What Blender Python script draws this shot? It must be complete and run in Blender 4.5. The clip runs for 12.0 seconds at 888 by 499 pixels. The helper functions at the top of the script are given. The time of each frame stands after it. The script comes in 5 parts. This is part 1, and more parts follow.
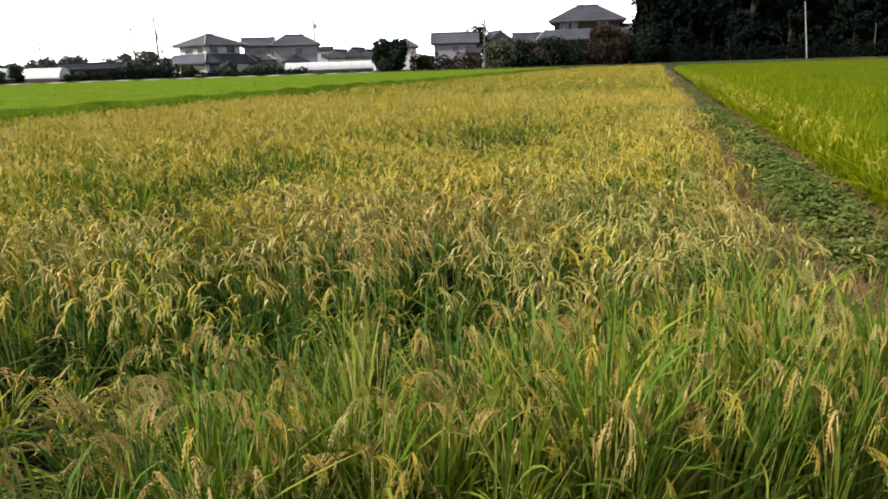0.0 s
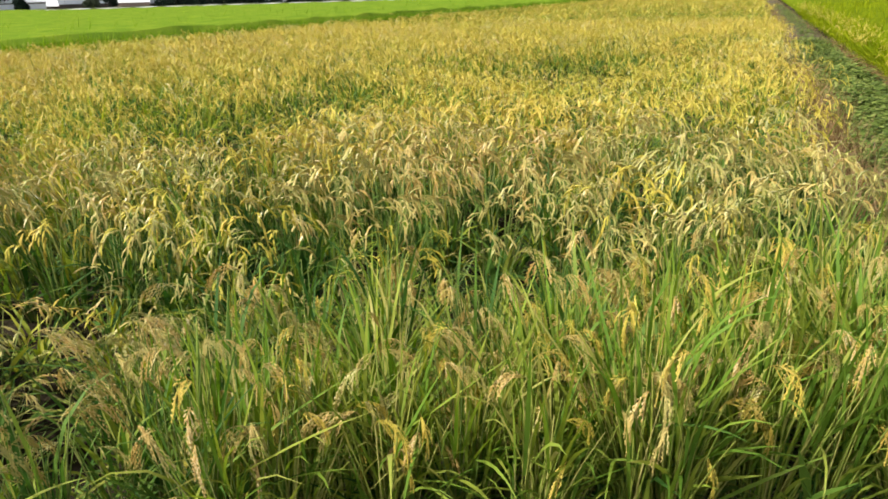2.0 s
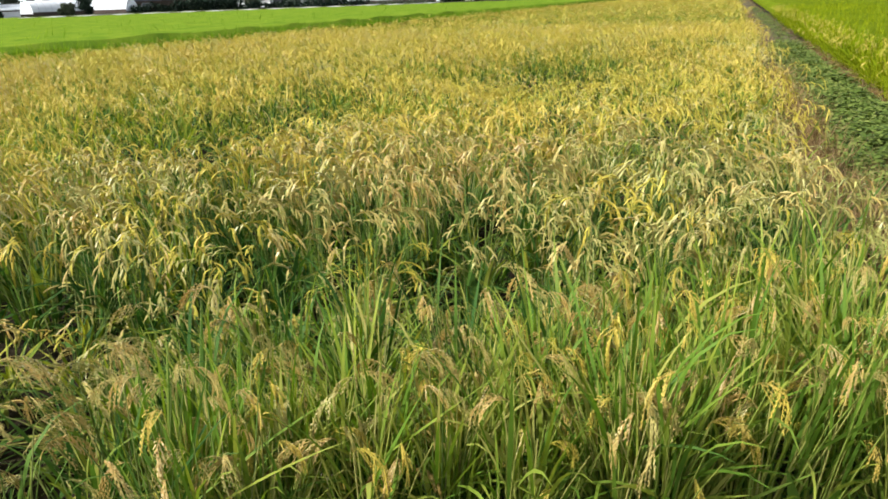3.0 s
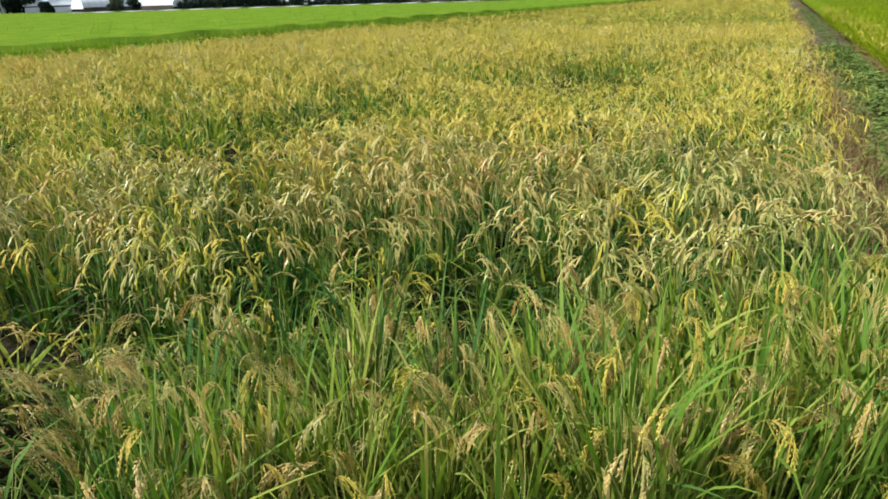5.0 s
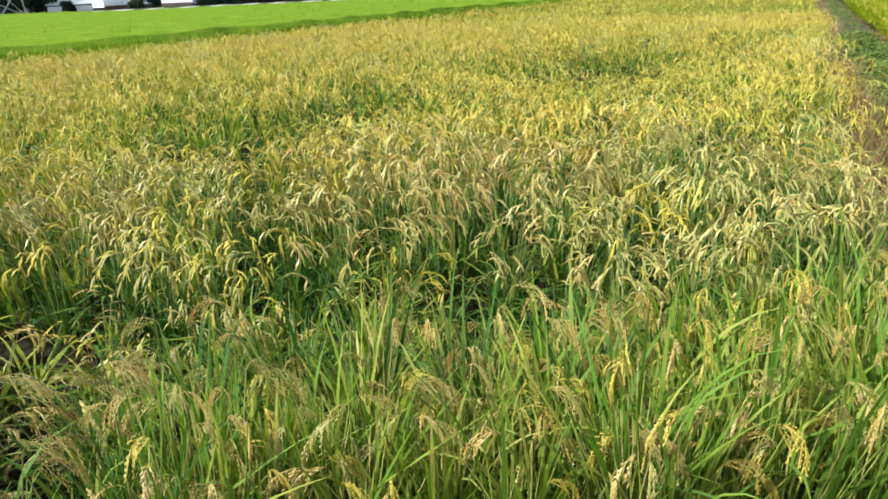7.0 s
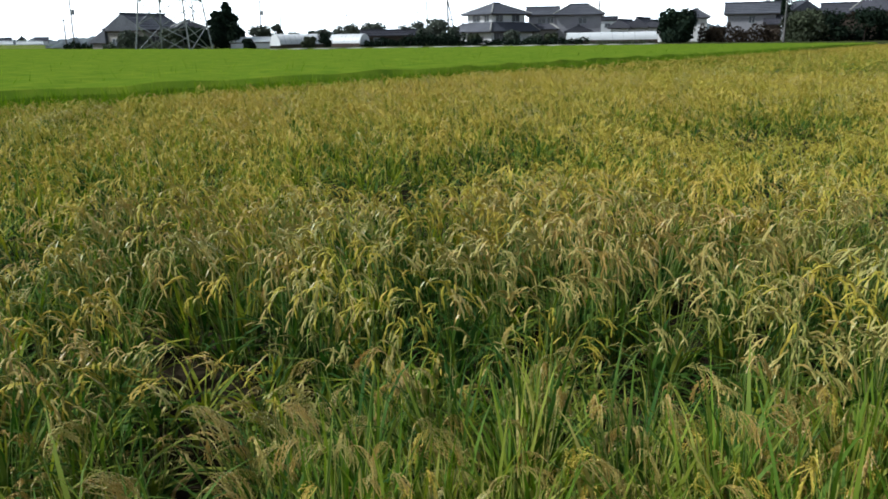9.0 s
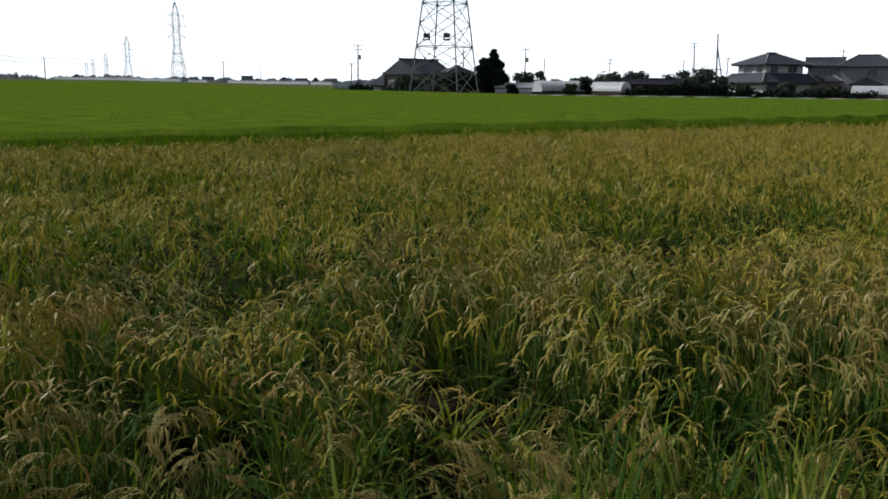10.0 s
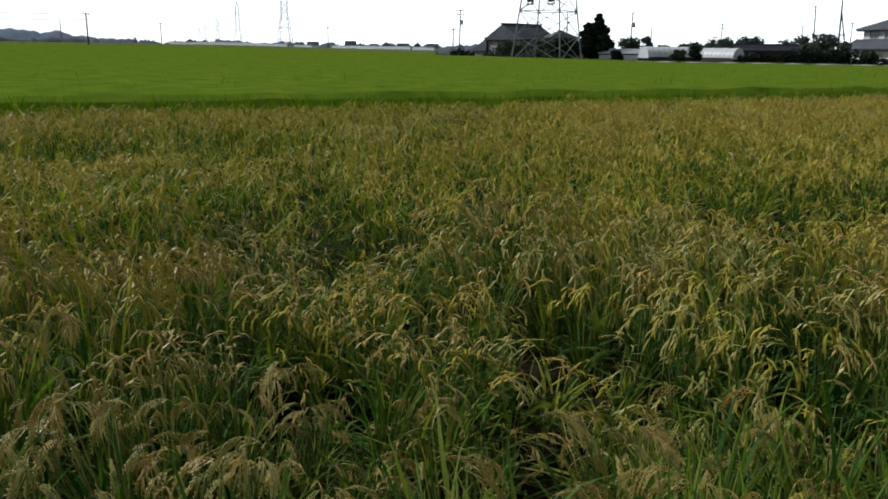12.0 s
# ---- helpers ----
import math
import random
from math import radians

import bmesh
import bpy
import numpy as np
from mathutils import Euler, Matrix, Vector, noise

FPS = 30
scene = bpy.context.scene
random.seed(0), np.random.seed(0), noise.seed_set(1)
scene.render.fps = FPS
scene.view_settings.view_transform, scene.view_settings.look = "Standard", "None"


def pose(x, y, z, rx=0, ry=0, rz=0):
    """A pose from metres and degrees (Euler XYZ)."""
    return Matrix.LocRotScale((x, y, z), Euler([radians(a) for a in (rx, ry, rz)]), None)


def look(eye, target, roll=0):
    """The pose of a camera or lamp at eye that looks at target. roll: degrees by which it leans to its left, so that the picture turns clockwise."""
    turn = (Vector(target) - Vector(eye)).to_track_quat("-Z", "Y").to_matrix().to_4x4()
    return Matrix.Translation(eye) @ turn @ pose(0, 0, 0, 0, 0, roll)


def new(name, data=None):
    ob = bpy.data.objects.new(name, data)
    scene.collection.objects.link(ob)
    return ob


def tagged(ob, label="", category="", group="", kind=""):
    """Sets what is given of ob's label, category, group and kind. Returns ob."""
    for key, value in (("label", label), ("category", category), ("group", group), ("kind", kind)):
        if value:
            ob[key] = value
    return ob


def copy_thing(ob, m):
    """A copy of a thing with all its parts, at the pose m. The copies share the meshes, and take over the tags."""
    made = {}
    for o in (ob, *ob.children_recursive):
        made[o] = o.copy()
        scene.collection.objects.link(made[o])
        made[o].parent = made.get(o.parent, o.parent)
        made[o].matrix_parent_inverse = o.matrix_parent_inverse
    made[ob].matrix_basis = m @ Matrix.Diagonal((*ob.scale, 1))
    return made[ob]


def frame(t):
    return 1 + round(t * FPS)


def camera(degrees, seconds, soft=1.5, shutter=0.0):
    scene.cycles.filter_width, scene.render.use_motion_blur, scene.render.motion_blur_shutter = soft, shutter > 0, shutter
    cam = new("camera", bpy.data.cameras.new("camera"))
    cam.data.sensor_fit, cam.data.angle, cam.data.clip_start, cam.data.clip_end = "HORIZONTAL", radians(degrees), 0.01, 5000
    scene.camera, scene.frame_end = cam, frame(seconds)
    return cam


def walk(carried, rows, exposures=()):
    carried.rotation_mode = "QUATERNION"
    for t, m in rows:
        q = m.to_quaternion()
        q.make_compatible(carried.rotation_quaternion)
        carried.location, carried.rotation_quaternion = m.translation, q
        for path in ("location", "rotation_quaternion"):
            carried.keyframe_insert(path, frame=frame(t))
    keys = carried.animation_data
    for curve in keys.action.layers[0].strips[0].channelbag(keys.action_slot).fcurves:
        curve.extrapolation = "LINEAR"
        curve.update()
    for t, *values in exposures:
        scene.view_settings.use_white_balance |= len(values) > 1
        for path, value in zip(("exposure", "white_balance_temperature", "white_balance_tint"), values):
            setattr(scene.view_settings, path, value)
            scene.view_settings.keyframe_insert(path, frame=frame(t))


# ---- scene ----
cam = camera(59.0, 12.0, soft=1.75)
PATH = [
    (0, (0.261, -0.299, 1.649), (-0.419, 1.525, 1.189), -1.8),
    (0.5, (0.278, -0.269, 1.643), (-0.405, 1.549, 1.168), -2.1),
    (1, (0.351, -0.158, 1.64), (-0.34, 1.645, 1.119), -3.0),
    (1.5, (0.403, -0.043, 1.653), (-0.345, 1.731, 1.113), -1.5),
    (2, (0.318, 0.0, 1.624), (-0.533, 1.699, 1.001), -1.6),
    (2.5, (0.247, -0.011, 1.637), (-0.578, 1.704, 1.02), -1.2),
    (3, (0.298, 0.068, 1.644), (-0.513, 1.79, 1.03), -2.0),
    (3.2, (0.314, 0.094, 1.653), (-0.498, 1.814, 1.036), -2.1),
    (4.8, (0.336, 0.184, 1.674), (-0.536, 1.877, 1.062), -1.4),
    (5, (0.367, 0.197, 1.678), (-0.529, 1.876, 1.062), -1.6),
    (5.5, (0.427, 0.226, 1.676), (-0.497, 1.887, 1.054), -1.6),
    (6, (0.458, 0.222, 1.697), (-0.473, 1.876, 1.067), -2.3),
    (6.5, (0.418, 0.246, 1.688), (-0.516, 1.895, 1.05), -2.5),
    (6.7, (0.408, 0.243, 1.691), (-0.529, 1.89, 1.052), -2.6),
    (8.3, (0.31, 0.218, 1.749), (-0.673, 1.874, 1.209), -0.7),
    (8.5, (0.301, 0.221, 1.756), (-0.737, 1.845, 1.223), -0.8),
    (9, (0.287, 0.208, 1.767), (-0.958, 1.686, 1.25), -0.8),
    (9.5, (0.253, 0.18, 1.78), (-1.203, 1.467, 1.305), -0.5),
    (10, (0.232, 0.137, 1.792), (-1.431, 1.171, 1.386), 0.6),
    (10.5, (0.216, 0.087, 1.794), (-1.547, 0.937, 1.384), 1.4),
    (11, (0.187, 0.058, 1.783), (-1.635, 0.765, 1.357), 1.5),
    (11.5, (0.182, 0.061, 1.78), (-1.622, 0.774, 1.294), 1.1),
    (12, (0.19, 0.104, 1.783), (-1.571, 0.916, 1.293), 0.8),
]
walk(cam, [(t, look(eye, target, roll)) for t, eye, target, roll in PATH],
     [(0, -0.05, 6500, 10), (1.7, 0.02, 6500, 10), (2.0, 0.56, 6350, 10), (3.2, 0.50, 6100, 8), (5.0, 0.34, 5750, 4), (6.0, 0.71, 5750, 4), (6.7, 0.7, 5750, 4), (8.3, 0.2, 5700, 4), (8.6, -0.05, 5700, 4),
      (9.3, -0.65, 5800, 4), (10.0, -1.35, 5950, 6), (10.8, -1.7, 5950, 6), (11.3, -1.32, 5950, 5), (12.0, -1.08, 5950, 5)])

# ---- light ----
world = bpy.data.worlds.new("hazy_sky")
scene.world = world
world.use_nodes = True
wn, wl = world.node_tree.nodes, world.node_tree.links
sky = wn.new("ShaderNodeTexSky")
sky.sky_type, sky.sun_disc = "NISHITA", False
sky.sun_elevation, sky.sun_rotation = radians(44), radians(222)
sky.air_density, sky.dust_density = 1.0, 4.0
cloud_map = wn.new("ShaderNodeTexCoord")
cloud_size = wn.new("ShaderNodeMapping")
cloud_size.inputs["Scale"].default_value = (1.0, 1.0, 3.0)
cloud = wn.new("ShaderNodeTexNoise")
cloud.inputs["Scale"].default_value, cloud.inputs["Detail"].default_value = 2.2, 5
cloud_ramp = wn.new("ShaderNodeValToRGB")
cloud_ramp.color_ramp.elements[0].position, cloud_ramp.color_ramp.elements[0].color = 0.3, (0.90, 0.93, 0.99, 1)
cloud_ramp.color_ramp.elements[1].position, cloud_ramp.color_ramp.elements[1].color = 0.65, (1.0, 0.985, 0.97, 1)
clear, veil, both = wn.new("ShaderNodeBackground"), wn.new("ShaderNodeBackground"), wn.new("ShaderNodeAddShader")
clear.inputs["Strength"].default_value = 0.05
wl.new(cloud_map.outputs["Generated"], cloud_size.inputs[0])
wl.new(cloud_size.outputs[0], cloud.inputs["Vector"])
wl.new(cloud.outputs[0], cloud_ramp.inputs[0])
wl.new(cloud_ramp.outputs[0], veil.inputs["Color"])
height = wn.new("ShaderNodeSeparateXYZ")
brighter = wn.new("ShaderNodeValToRGB")  # hazy band low in the sky, greyer overhead
for k, (at, grey) in enumerate(((0.0, 0.84), (0.10, 0.76), (0.28, 0.15), (0.65, 0.05))):
    if k > 1:
        brighter.color_ramp.elements.new(at)
    brighter.color_ramp.elements[k].position, brighter.color_ramp.elements[k].color = at, (grey, grey, grey, 1)
strong = wn.new("ShaderNodeMath")
strong.operation = "MULTIPLY"
strong.inputs[1].default_value = 4.3
side = wn.new("ShaderNodeVectorMath")  # the haze is unevenly bright round the horizon
side.operation = "DOT_PRODUCT"
side.inputs[1].default_value = (-0.574, 0.819, 0.0)
glare = wn.new("ShaderNodeMapRange")
for k, value in enumerate((0.0, 0.95, 0.38, 1.0), 1):
    glare.inputs[k].default_value = value
strength = wn.new("ShaderNodeMath")
strength.operation = "MULTIPLY"
wl.new(cloud_map.outputs["Generated"], side.inputs[0])
wl.new(side.outputs["Value"], glare.inputs[0])
wl.new(strong.outputs[0], strength.inputs[0])
wl.new(glare.outputs[0], strength.inputs[1])
wl.new(brighter.outputs[0], strong.inputs[0])
wl.new(cloud_map.outputs["Generated"], height.inputs[0])
wl.new(height.outputs["Z"], brighter.inputs[0])
wl.new(strength.outputs[0], veil.inputs["Strength"])
wl.new(sky.outputs[0], clear.inputs["Color"])
wl.new(clear.outputs[0], both.inputs[0])
wl.new(veil.outputs[0], both.inputs[1])
wl.new(both.outputs[0], wn["World Output"].inputs["Surface"])

sun = new("sun", bpy.data.lights.new("sun", "SUN"))
sun.data.energy, sun.data.angle, sun.data.color = 5.0, radians(2.5), (1.0, 0.96, 0.90)
sun.matrix_world = look((-67, -74, 97), (0, 0, 0))


# ---- materials ----
def nodes_of(name):
    m = bpy.data.materials.new(name)
    m.use_nodes = True
    return m, m.node_tree.nodes, m.node_tree.links, m.node_tree.nodes["Principled BSDF"]


def ramp_node(n, stops):
    r = n.new("ShaderNodeValToRGB")
    e = r.color_ramp.elements
    while len(e) < len(stops):
        e.new(0.5)
    for k, (p, c) in enumerate(stops):
        e[k].position, e[k].color = p, (*c, 1)
    return r


def maths(n, l, op, a, b):
    m = n.new("ShaderNodeMath")
    m.operation = op
    for k, v in enumerate((a, b)):
        if isinstance(v, (int, float)):
            m.inputs[k].default_value = v
        else:
            l.new(v, m.inputs[k])
    return m.outputs[0]


def noise_out(n, l, vec, scale, detail=4):
    t = n.new("ShaderNodeTexNoise")
    t.inputs["Scale"].default_value, t.inputs["Detail"].default_value = scale, detail
    l.new(vec, t.inputs["Vector"])
    return t.outputs[0]


def surface(name, c1, c2, fine=8.0, coarse=0.6, rough=0.8, metal=0.0, bump=0.3, depth=0.01, spec=0.3):
    """A weathered surface: two colours mixed by fine grain and broad stains, with fine relief."""
    m, n, l, p = nodes_of(name)
    geo = n.new("ShaderNodeNewGeometry")
    pos = geo.outputs["Position"]
    grain, stain = noise_out(n, l, pos, fine), noise_out(n, l, pos, coarse, 3)
    ob = n.new("ShaderNodeObjectInfo")
    mix = maths(n, l, "ADD", maths(n, l, "MULTIPLY", grain, 0.5), maths(n, l, "MULTIPLY", stain, 0.5))
    mix = maths(n, l, "ADD", mix, maths(n, l, "MULTIPLY", maths(n, l, "SUBTRACT", ob.outputs["Random"], 0.5), 0.12))
    r = ramp_node(n, [(0.32, c1), (0.68, c2)])
    l.new(mix, r.inputs[0])
    l.new(r.outputs[0], p.inputs["Base Color"])
    p.inputs["Roughness"].default_value, p.inputs["Metallic"].default_value = rough, metal
    p.inputs["Specular IOR Level"].default_value = spec
    if bump:
        b = n.new("ShaderNodeBump")
        b.inputs["Strength"].default_value, b.inputs["Distance"].default_value = bump, depth
        l.new(grain, b.inputs["Height"])
        l.new(b.outputs[0], p.inputs["Normal"])
    return m


def foliage(name, stops, patch=0.35, patch_share=0.45, thin=0.35, rough=0.55, spec=0.25, cell=0.0):
    """Leaves: the colour wanders from blade to blade and over patches of the ground; light passes through. cell: neighbours share most of their tone, as the grains of one head do."""
    m, n, l, p = nodes_of(name)
    geo, ob = n.new("ShaderNodeNewGeometry"), n.new("ShaderNodeObjectInfo")
    broad = noise_out(n, l, geo.outputs["Position"], patch, 3)
    own = maths(n, l, "FRACT", maths(n, l, "ADD", geo.outputs["Random Per Island"], ob.outputs["Random"]), 0.0)
    if cell:
        tone = maths(n, l, "ADD", maths(n, l, "MULTIPLY", noise_out(n, l, geo.outputs["Position"], cell, 1), 2.6), maths(n, l, "MULTIPLY", ob.outputs["Random"], 2.0))
        own = maths(n, l, "ADD", maths(n, l, "MULTIPLY", maths(n, l, "PINGPONG", tone, 1.0), 0.7), maths(n, l, "MULTIPLY", own, 0.3))
    mix = maths(n, l, "ADD", maths(n, l, "MULTIPLY", own, 1 - patch_share),
                maths(n, l, "MULTIPLY", maths(n, l, "SUBTRACT", maths(n, l, "MULTIPLY", broad, 2.4), 0.7), patch_share))
    r = ramp_node(n, stops)
    l.new(mix, r.inputs[0])
    l.new(r.outputs[0], p.inputs["Base Color"])
    p.inputs["Roughness"].default_value, p.inputs["Specular IOR Level"].default_value = rough, spec
    if thin:
        t, s = n.new("ShaderNodeBsdfTranslucent"), n.new("ShaderNodeMixShader")
        hue = n.new("ShaderNodeHueSaturation")
        hue.inputs["Value"].default_value, hue.inputs["Saturation"].default_value = 1.25, 1.1
        l.new(r.outputs[0], hue.inputs["Color"])
        l.new(hue.outputs[0], t.inputs["Color"])
        s.inputs[0].default_value = thin
        l.new(p.outputs[0], s.inputs[1])
        l.new(t.outputs[0], s.inputs[2])
        l.new(s.outputs[0], n["Material Output"].inputs["Surface"])
    return m


LEAF = foliage("ripening_leaf", [(0.0, (0.016, 0.046, 0.011)), (0.35, (0.046, 0.112, 0.018)), (0.62, (0.122, 0.205, 0.030)), (0.85, (0.30, 0.32, 0.050)), (1.0, (0.47, 0.38, 0.16))], 0.45, 0.4, 0.30, 0.6, spec=0.14)
LEAF_GOLD = foliage("yellowing_leaf", [(0.0, (0.085, 0.155, 0.018)), (0.4, (0.215, 0.285, 0.028)), (0.75, (0.40, 0.395, 0.050)), (1.0, (0.62, 0.50, 0.18))], 1.2, 0.3, 0.32, 0.5, spec=0.18)
LEAF_FRESH = foliage("yellow_green_leaf", [(0.0, (0.055, 0.125, 0.014)), (0.4, (0.14, 0.235, 0.024)), (0.75, (0.29, 0.335, 0.045)), (1.0, (0.52, 0.43, 0.15))], 1.2, 0.3, 0.32, 0.55, spec=0.16)
STALK_GOLD = foliage("yellow_stalk", [(0.0, (0.17, 0.25, 0.035)), (0.5, (0.32, 0.36, 0.060)), (1.0, (0.50, 0.42, 0.15))], 0.9, 0.3, 0.15)
STALK = foliage("rice_stalk", [(0.0, (0.07, 0.14, 0.025)), (0.5, (0.17, 0.23, 0.045)), (1.0, (0.34, 0.30, 0.11))], 0.5, 0.3, 0.08)
GRAIN = foliage("ripe_grain", [(0.0, (0.25, 0.29, 0.065)), (0.25, (0.40, 0.375, 0.105)), (0.5, (0.50, 0.40, 0.120)), (0.72, (0.55, 0.355, 0.095)), (1.0, (0.80, 0.71, 0.40))], 0.6, 0.35, 0.04, 0.42, spec=0.45, cell=6.0)
GRAIN_GOLD = foliage("golden_grain", [(0.0, (0.31, 0.32, 0.030)), (0.35, (0.49, 0.41, 0.052)), (0.7, (0.58, 0.42, 0.072)), (1.0, (0.66, 0.54, 0.17))], 0.5, 0.4, 0.06, 0.5, spec=0.3, cell=5.0)
GREEN = foliage("green_rice_leaf", [(0.0, (0.060, 0.128, 0.013)), (0.5, (0.142, 0.240, 0.018)), (1.0, (0.25, 0.34, 0.03))], 0.12, 0.4, 0.38, 0.9, spec=0.05)
LIME = foliage("lime_rice_leaf", [(0.0, (0.095, 0.145, 0.005)), (0.5, (0.185, 0.24, 0.006)), (1.0, (0.31, 0.325, 0.010))], 0.12, 0.4, 0.22, 0.9, spec=0.03)
# Sheet under the green blades, darkened to carry the shade within the crop.
GREEN_SHADED = foliage("green_canopy_shaded", [(0.0, (0.058, 0.118, 0.012)), (0.5, (0.113, 0.188, 0.016)), (1.0, (0.19, 0.25, 0.023))], 1.1, 0.5, 0.0, 1.0, spec=0.0)
# Lime sheet far darker than its blades: shade inside the canopy, as colour.
LIME_SHADED = foliage("lime_canopy_shaded", [(0.0, (0.065, 0.095, 0.006)), (0.5, (0.11, 0.145, 0.008)), (1.0, (0.165, 0.19, 0.012))], 1.1, 0.5, 0.0, 1.0, spec=0.0)
WEED = foliage("clover_leaf", [(0.0, (0.05, 0.085, 0.014)), (0.55, (0.125, 0.175, 0.030)), (1.0, (0.30, 0.34, 0.085))], 2.2, 0.35, 0.15, 0.75, spec=0.12)
STRAW = foliage("dead_straw", [(0.0, (0.085, 0.052, 0.022)), (0.5, (0.22, 0.138, 0.052)), (1.0, (0.42, 0.28, 0.11))], 0.9, 0.3, 0.1)
BLEACHED = foliage("bleached_straw", [(0.0, (0.12, 0.09, 0.055)), (0.5, (0.26, 0.21, 0.135)), (1.0, (0.46, 0.40, 0.28))], 1.5, 0.3, 0.05)
SOIL = surface("paddy_soil", (0.016, 0.013, 0.008), (0.042, 0.033, 0.02), 14, 0.8, 1.0, bump=0.8, depth=0.03, spec=0.03)
EARTH = surface("verge_earth", (0.06, 0.05, 0.028), (0.14, 0.115, 0.065), 6, 0.35, 1.0, bump=0.6, depth=0.04, spec=0.05)
BANK = surface("rough_grass_bank", (0.022, 0.028, 0.012), (0.07, 0.08, 0.03), 5, 0.4, 1.0, bump=0.5, depth=0.05, spec=0.03)
CONCRETE = surface("concrete", (0.33, 0.32, 0.30), (0.48, 0.47, 0.44), 9, 0.7, 0.9)
ASPHALT = surface("asphalt", (0.09, 0.09, 0.09), (0.17, 0.17, 0.165), 12, 0.5, 0.9)
PLASTER = surface("lilac_plaster", (0.28, 0.275, 0.305), (0.41, 0.40, 0.43), 5, 0.35, 0.9)
CREAM = surface("cream_plaster", (0.66, 0.65, 0.66), (0.82, 0.81, 0.81), 5, 0.35, 0.9)
WOOD = surface("dark_boards", (0.055, 0.04, 0.032), (0.13, 0.095, 0.075), 7, 0.5, 0.85)
TILE = surface("grey_roof_tile", (0.06, 0.064, 0.08), (0.135, 0.14, 0.165), 4, 0.4, 0.6, bump=0.5, depth=0.03, spec=0.25)
TILE_DARK = surface("dark_roof_tile", (0.045, 0.045, 0.058), (0.095, 0.095, 0.115), 4, 0.4, 0.7, bump=0.6, depth=0.03, spec=0.2)
WEATHERED = surface("weathered_wall", (0.20, 0.185, 0.17), (0.34, 0.315, 0.29), 6, 0.5, 0.9)
# Near pylon's steel, darker than that of the far pylons.
STEEL_DULL = surface("dull_dark_steel", (0.15, 0.16, 0.17), (0.25, 0.26, 0.28), 10, 0.8, 0.6, 0.1)
STEEL = surface("galvanised_steel", (0.32, 0.34, 0.36), (0.48, 0.50, 0.52), 10, 0.8, 0.55, 0.15)
POLE = surface("pole_concrete", (0.11, 0.108, 0.105), (0.20, 0.195, 0.19), 9, 0.6, 0.9)
POLE_PALE = surface("pale_pole_concrete", (0.28, 0.27, 0.26), (0.44, 0.43, 0.41), 9, 0.6, 0.9)
POLE_DARK = surface("creosoted_pole", (0.06, 0.05, 0.045), (0.13, 0.11, 0.10), 9, 0.6, 0.9)
CABLE = surface("black_cable", (0.03, 0.03, 0.03), (0.07, 0.07, 0.07), 9, 0.6, 0.7, bump=0)
FILM = foliage("greenhouse_film", [(0.0, (0.84, 0.86, 0.88)), (1.0, (0.93, 0.93, 0.94))], 0.4, 0.5, 0.12, 0.35, spec=0.4)
WHITE = surface("white_sheet", (0.74, 0.76, 0.78), (0.88, 0.89, 0.90), 4, 0.4, 0.6)
GLASS = surface("window_glass", (0.03, 0.035, 0.045), (0.07, 0.08, 0.10), 2, 0.3, 0.12, bump=0, spec=0.6)
BARK = surface("bark", (0.02, 0.016, 0.012), (0.05, 0.04, 0.032), 12, 1.0, 0.95, bump=0.8, depth=0.03)
# Greyed and lightened: haze over the distance is put into the leaf colour.
CROWN = foliage("hazy_broadleaf", [(0.0, (0.06, 0.07, 0.058)), (0.5, (0.10, 0.115, 0.09)), (1.0, (0.15, 0.165, 0.13))], 0.3, 0.4, 0.15, 0.7, spec=0.1)
CEDAR = foliage("cedar_needles", [(0.0, (0.010, 0.018, 0.013)), (0.6, (0.018, 0.030, 0.019)), (1.0, (0.032, 0.045, 0.026))], 0.3, 0.4, 0.03, 0.8, spec=0.05)
# The wood's deep shade is put into this darker copy of the cedar colour.
CEDAR_SHADE = foliage("shade_dark_needles", [(0.0, (0.004, 0.007, 0.006)), (0.6, (0.007, 0.012, 0.009)), (1.0, (0.012, 0.019, 0.012))], 0.3, 0.4, 0.0, 0.9, spec=0.02)
RUSSET = foliage("russet_leaves", [(0.0, (0.022, 0.019, 0.013)), (0.5, (0.036, 0.026, 0.018)), (1.0, (0.055, 0.042, 0.027))], 0.4, 0.4, 0.08, 0.7, spec=0.1)
# Lifted likewise, with some of the haze in the colour.
OLIVE = foliage("hedge_leaves", [(0.0, (0.034, 0.045, 0.028)), (0.5, (0.066, 0.08, 0.046)), (1.0, (0.11, 0.125, 0.075))], 0.4, 0.4, 0.1, 0.7, spec=0.1)
# Distance haze is painted into these hill and grove colours, pale bluish grey.
HILL = surface("hazy_wooded_hill", (0.13, 0.165, 0.235), (0.21, 0.25, 0.33), 0.05, 0.01, 1.0, bump=0)
GROVE = surface("hazy_far_grove", (0.08, 0.10, 0.115), (0.17, 0.195, 0.21), 0.2, 0.03, 1.0, bump=0)


# ---- building blocks ----
rng = np.random.default_rng(7)


def mesh_of(name, verts, quads, mats, index=None, smooth=False):
    me = bpy.data.meshes.new(name)
    verts, quads = np.asarray(verts, np.float32), np.asarray(quads, np.int32)
    me.vertices.add(len(verts))
    me.vertices.foreach_set("co", verts.ravel())
    me.loops.add(quads.size)
    me.loops.foreach_set("vertex_index", quads.ravel())
    me.polygons.add(len(quads))
    me.polygons.foreach_set("loop_start", np.arange(0, quads.size, 4, dtype=np.int32))
    for m in mats:
        me.materials.append(m)
    if index is not None:
        me.polygons.foreach_set("material_index", np.asarray(index, np.int32))
    me.polygons.foreach_set("use_smooth", np.full(len(quads), smooth))
    me.update(calc_edges=True)
    return me


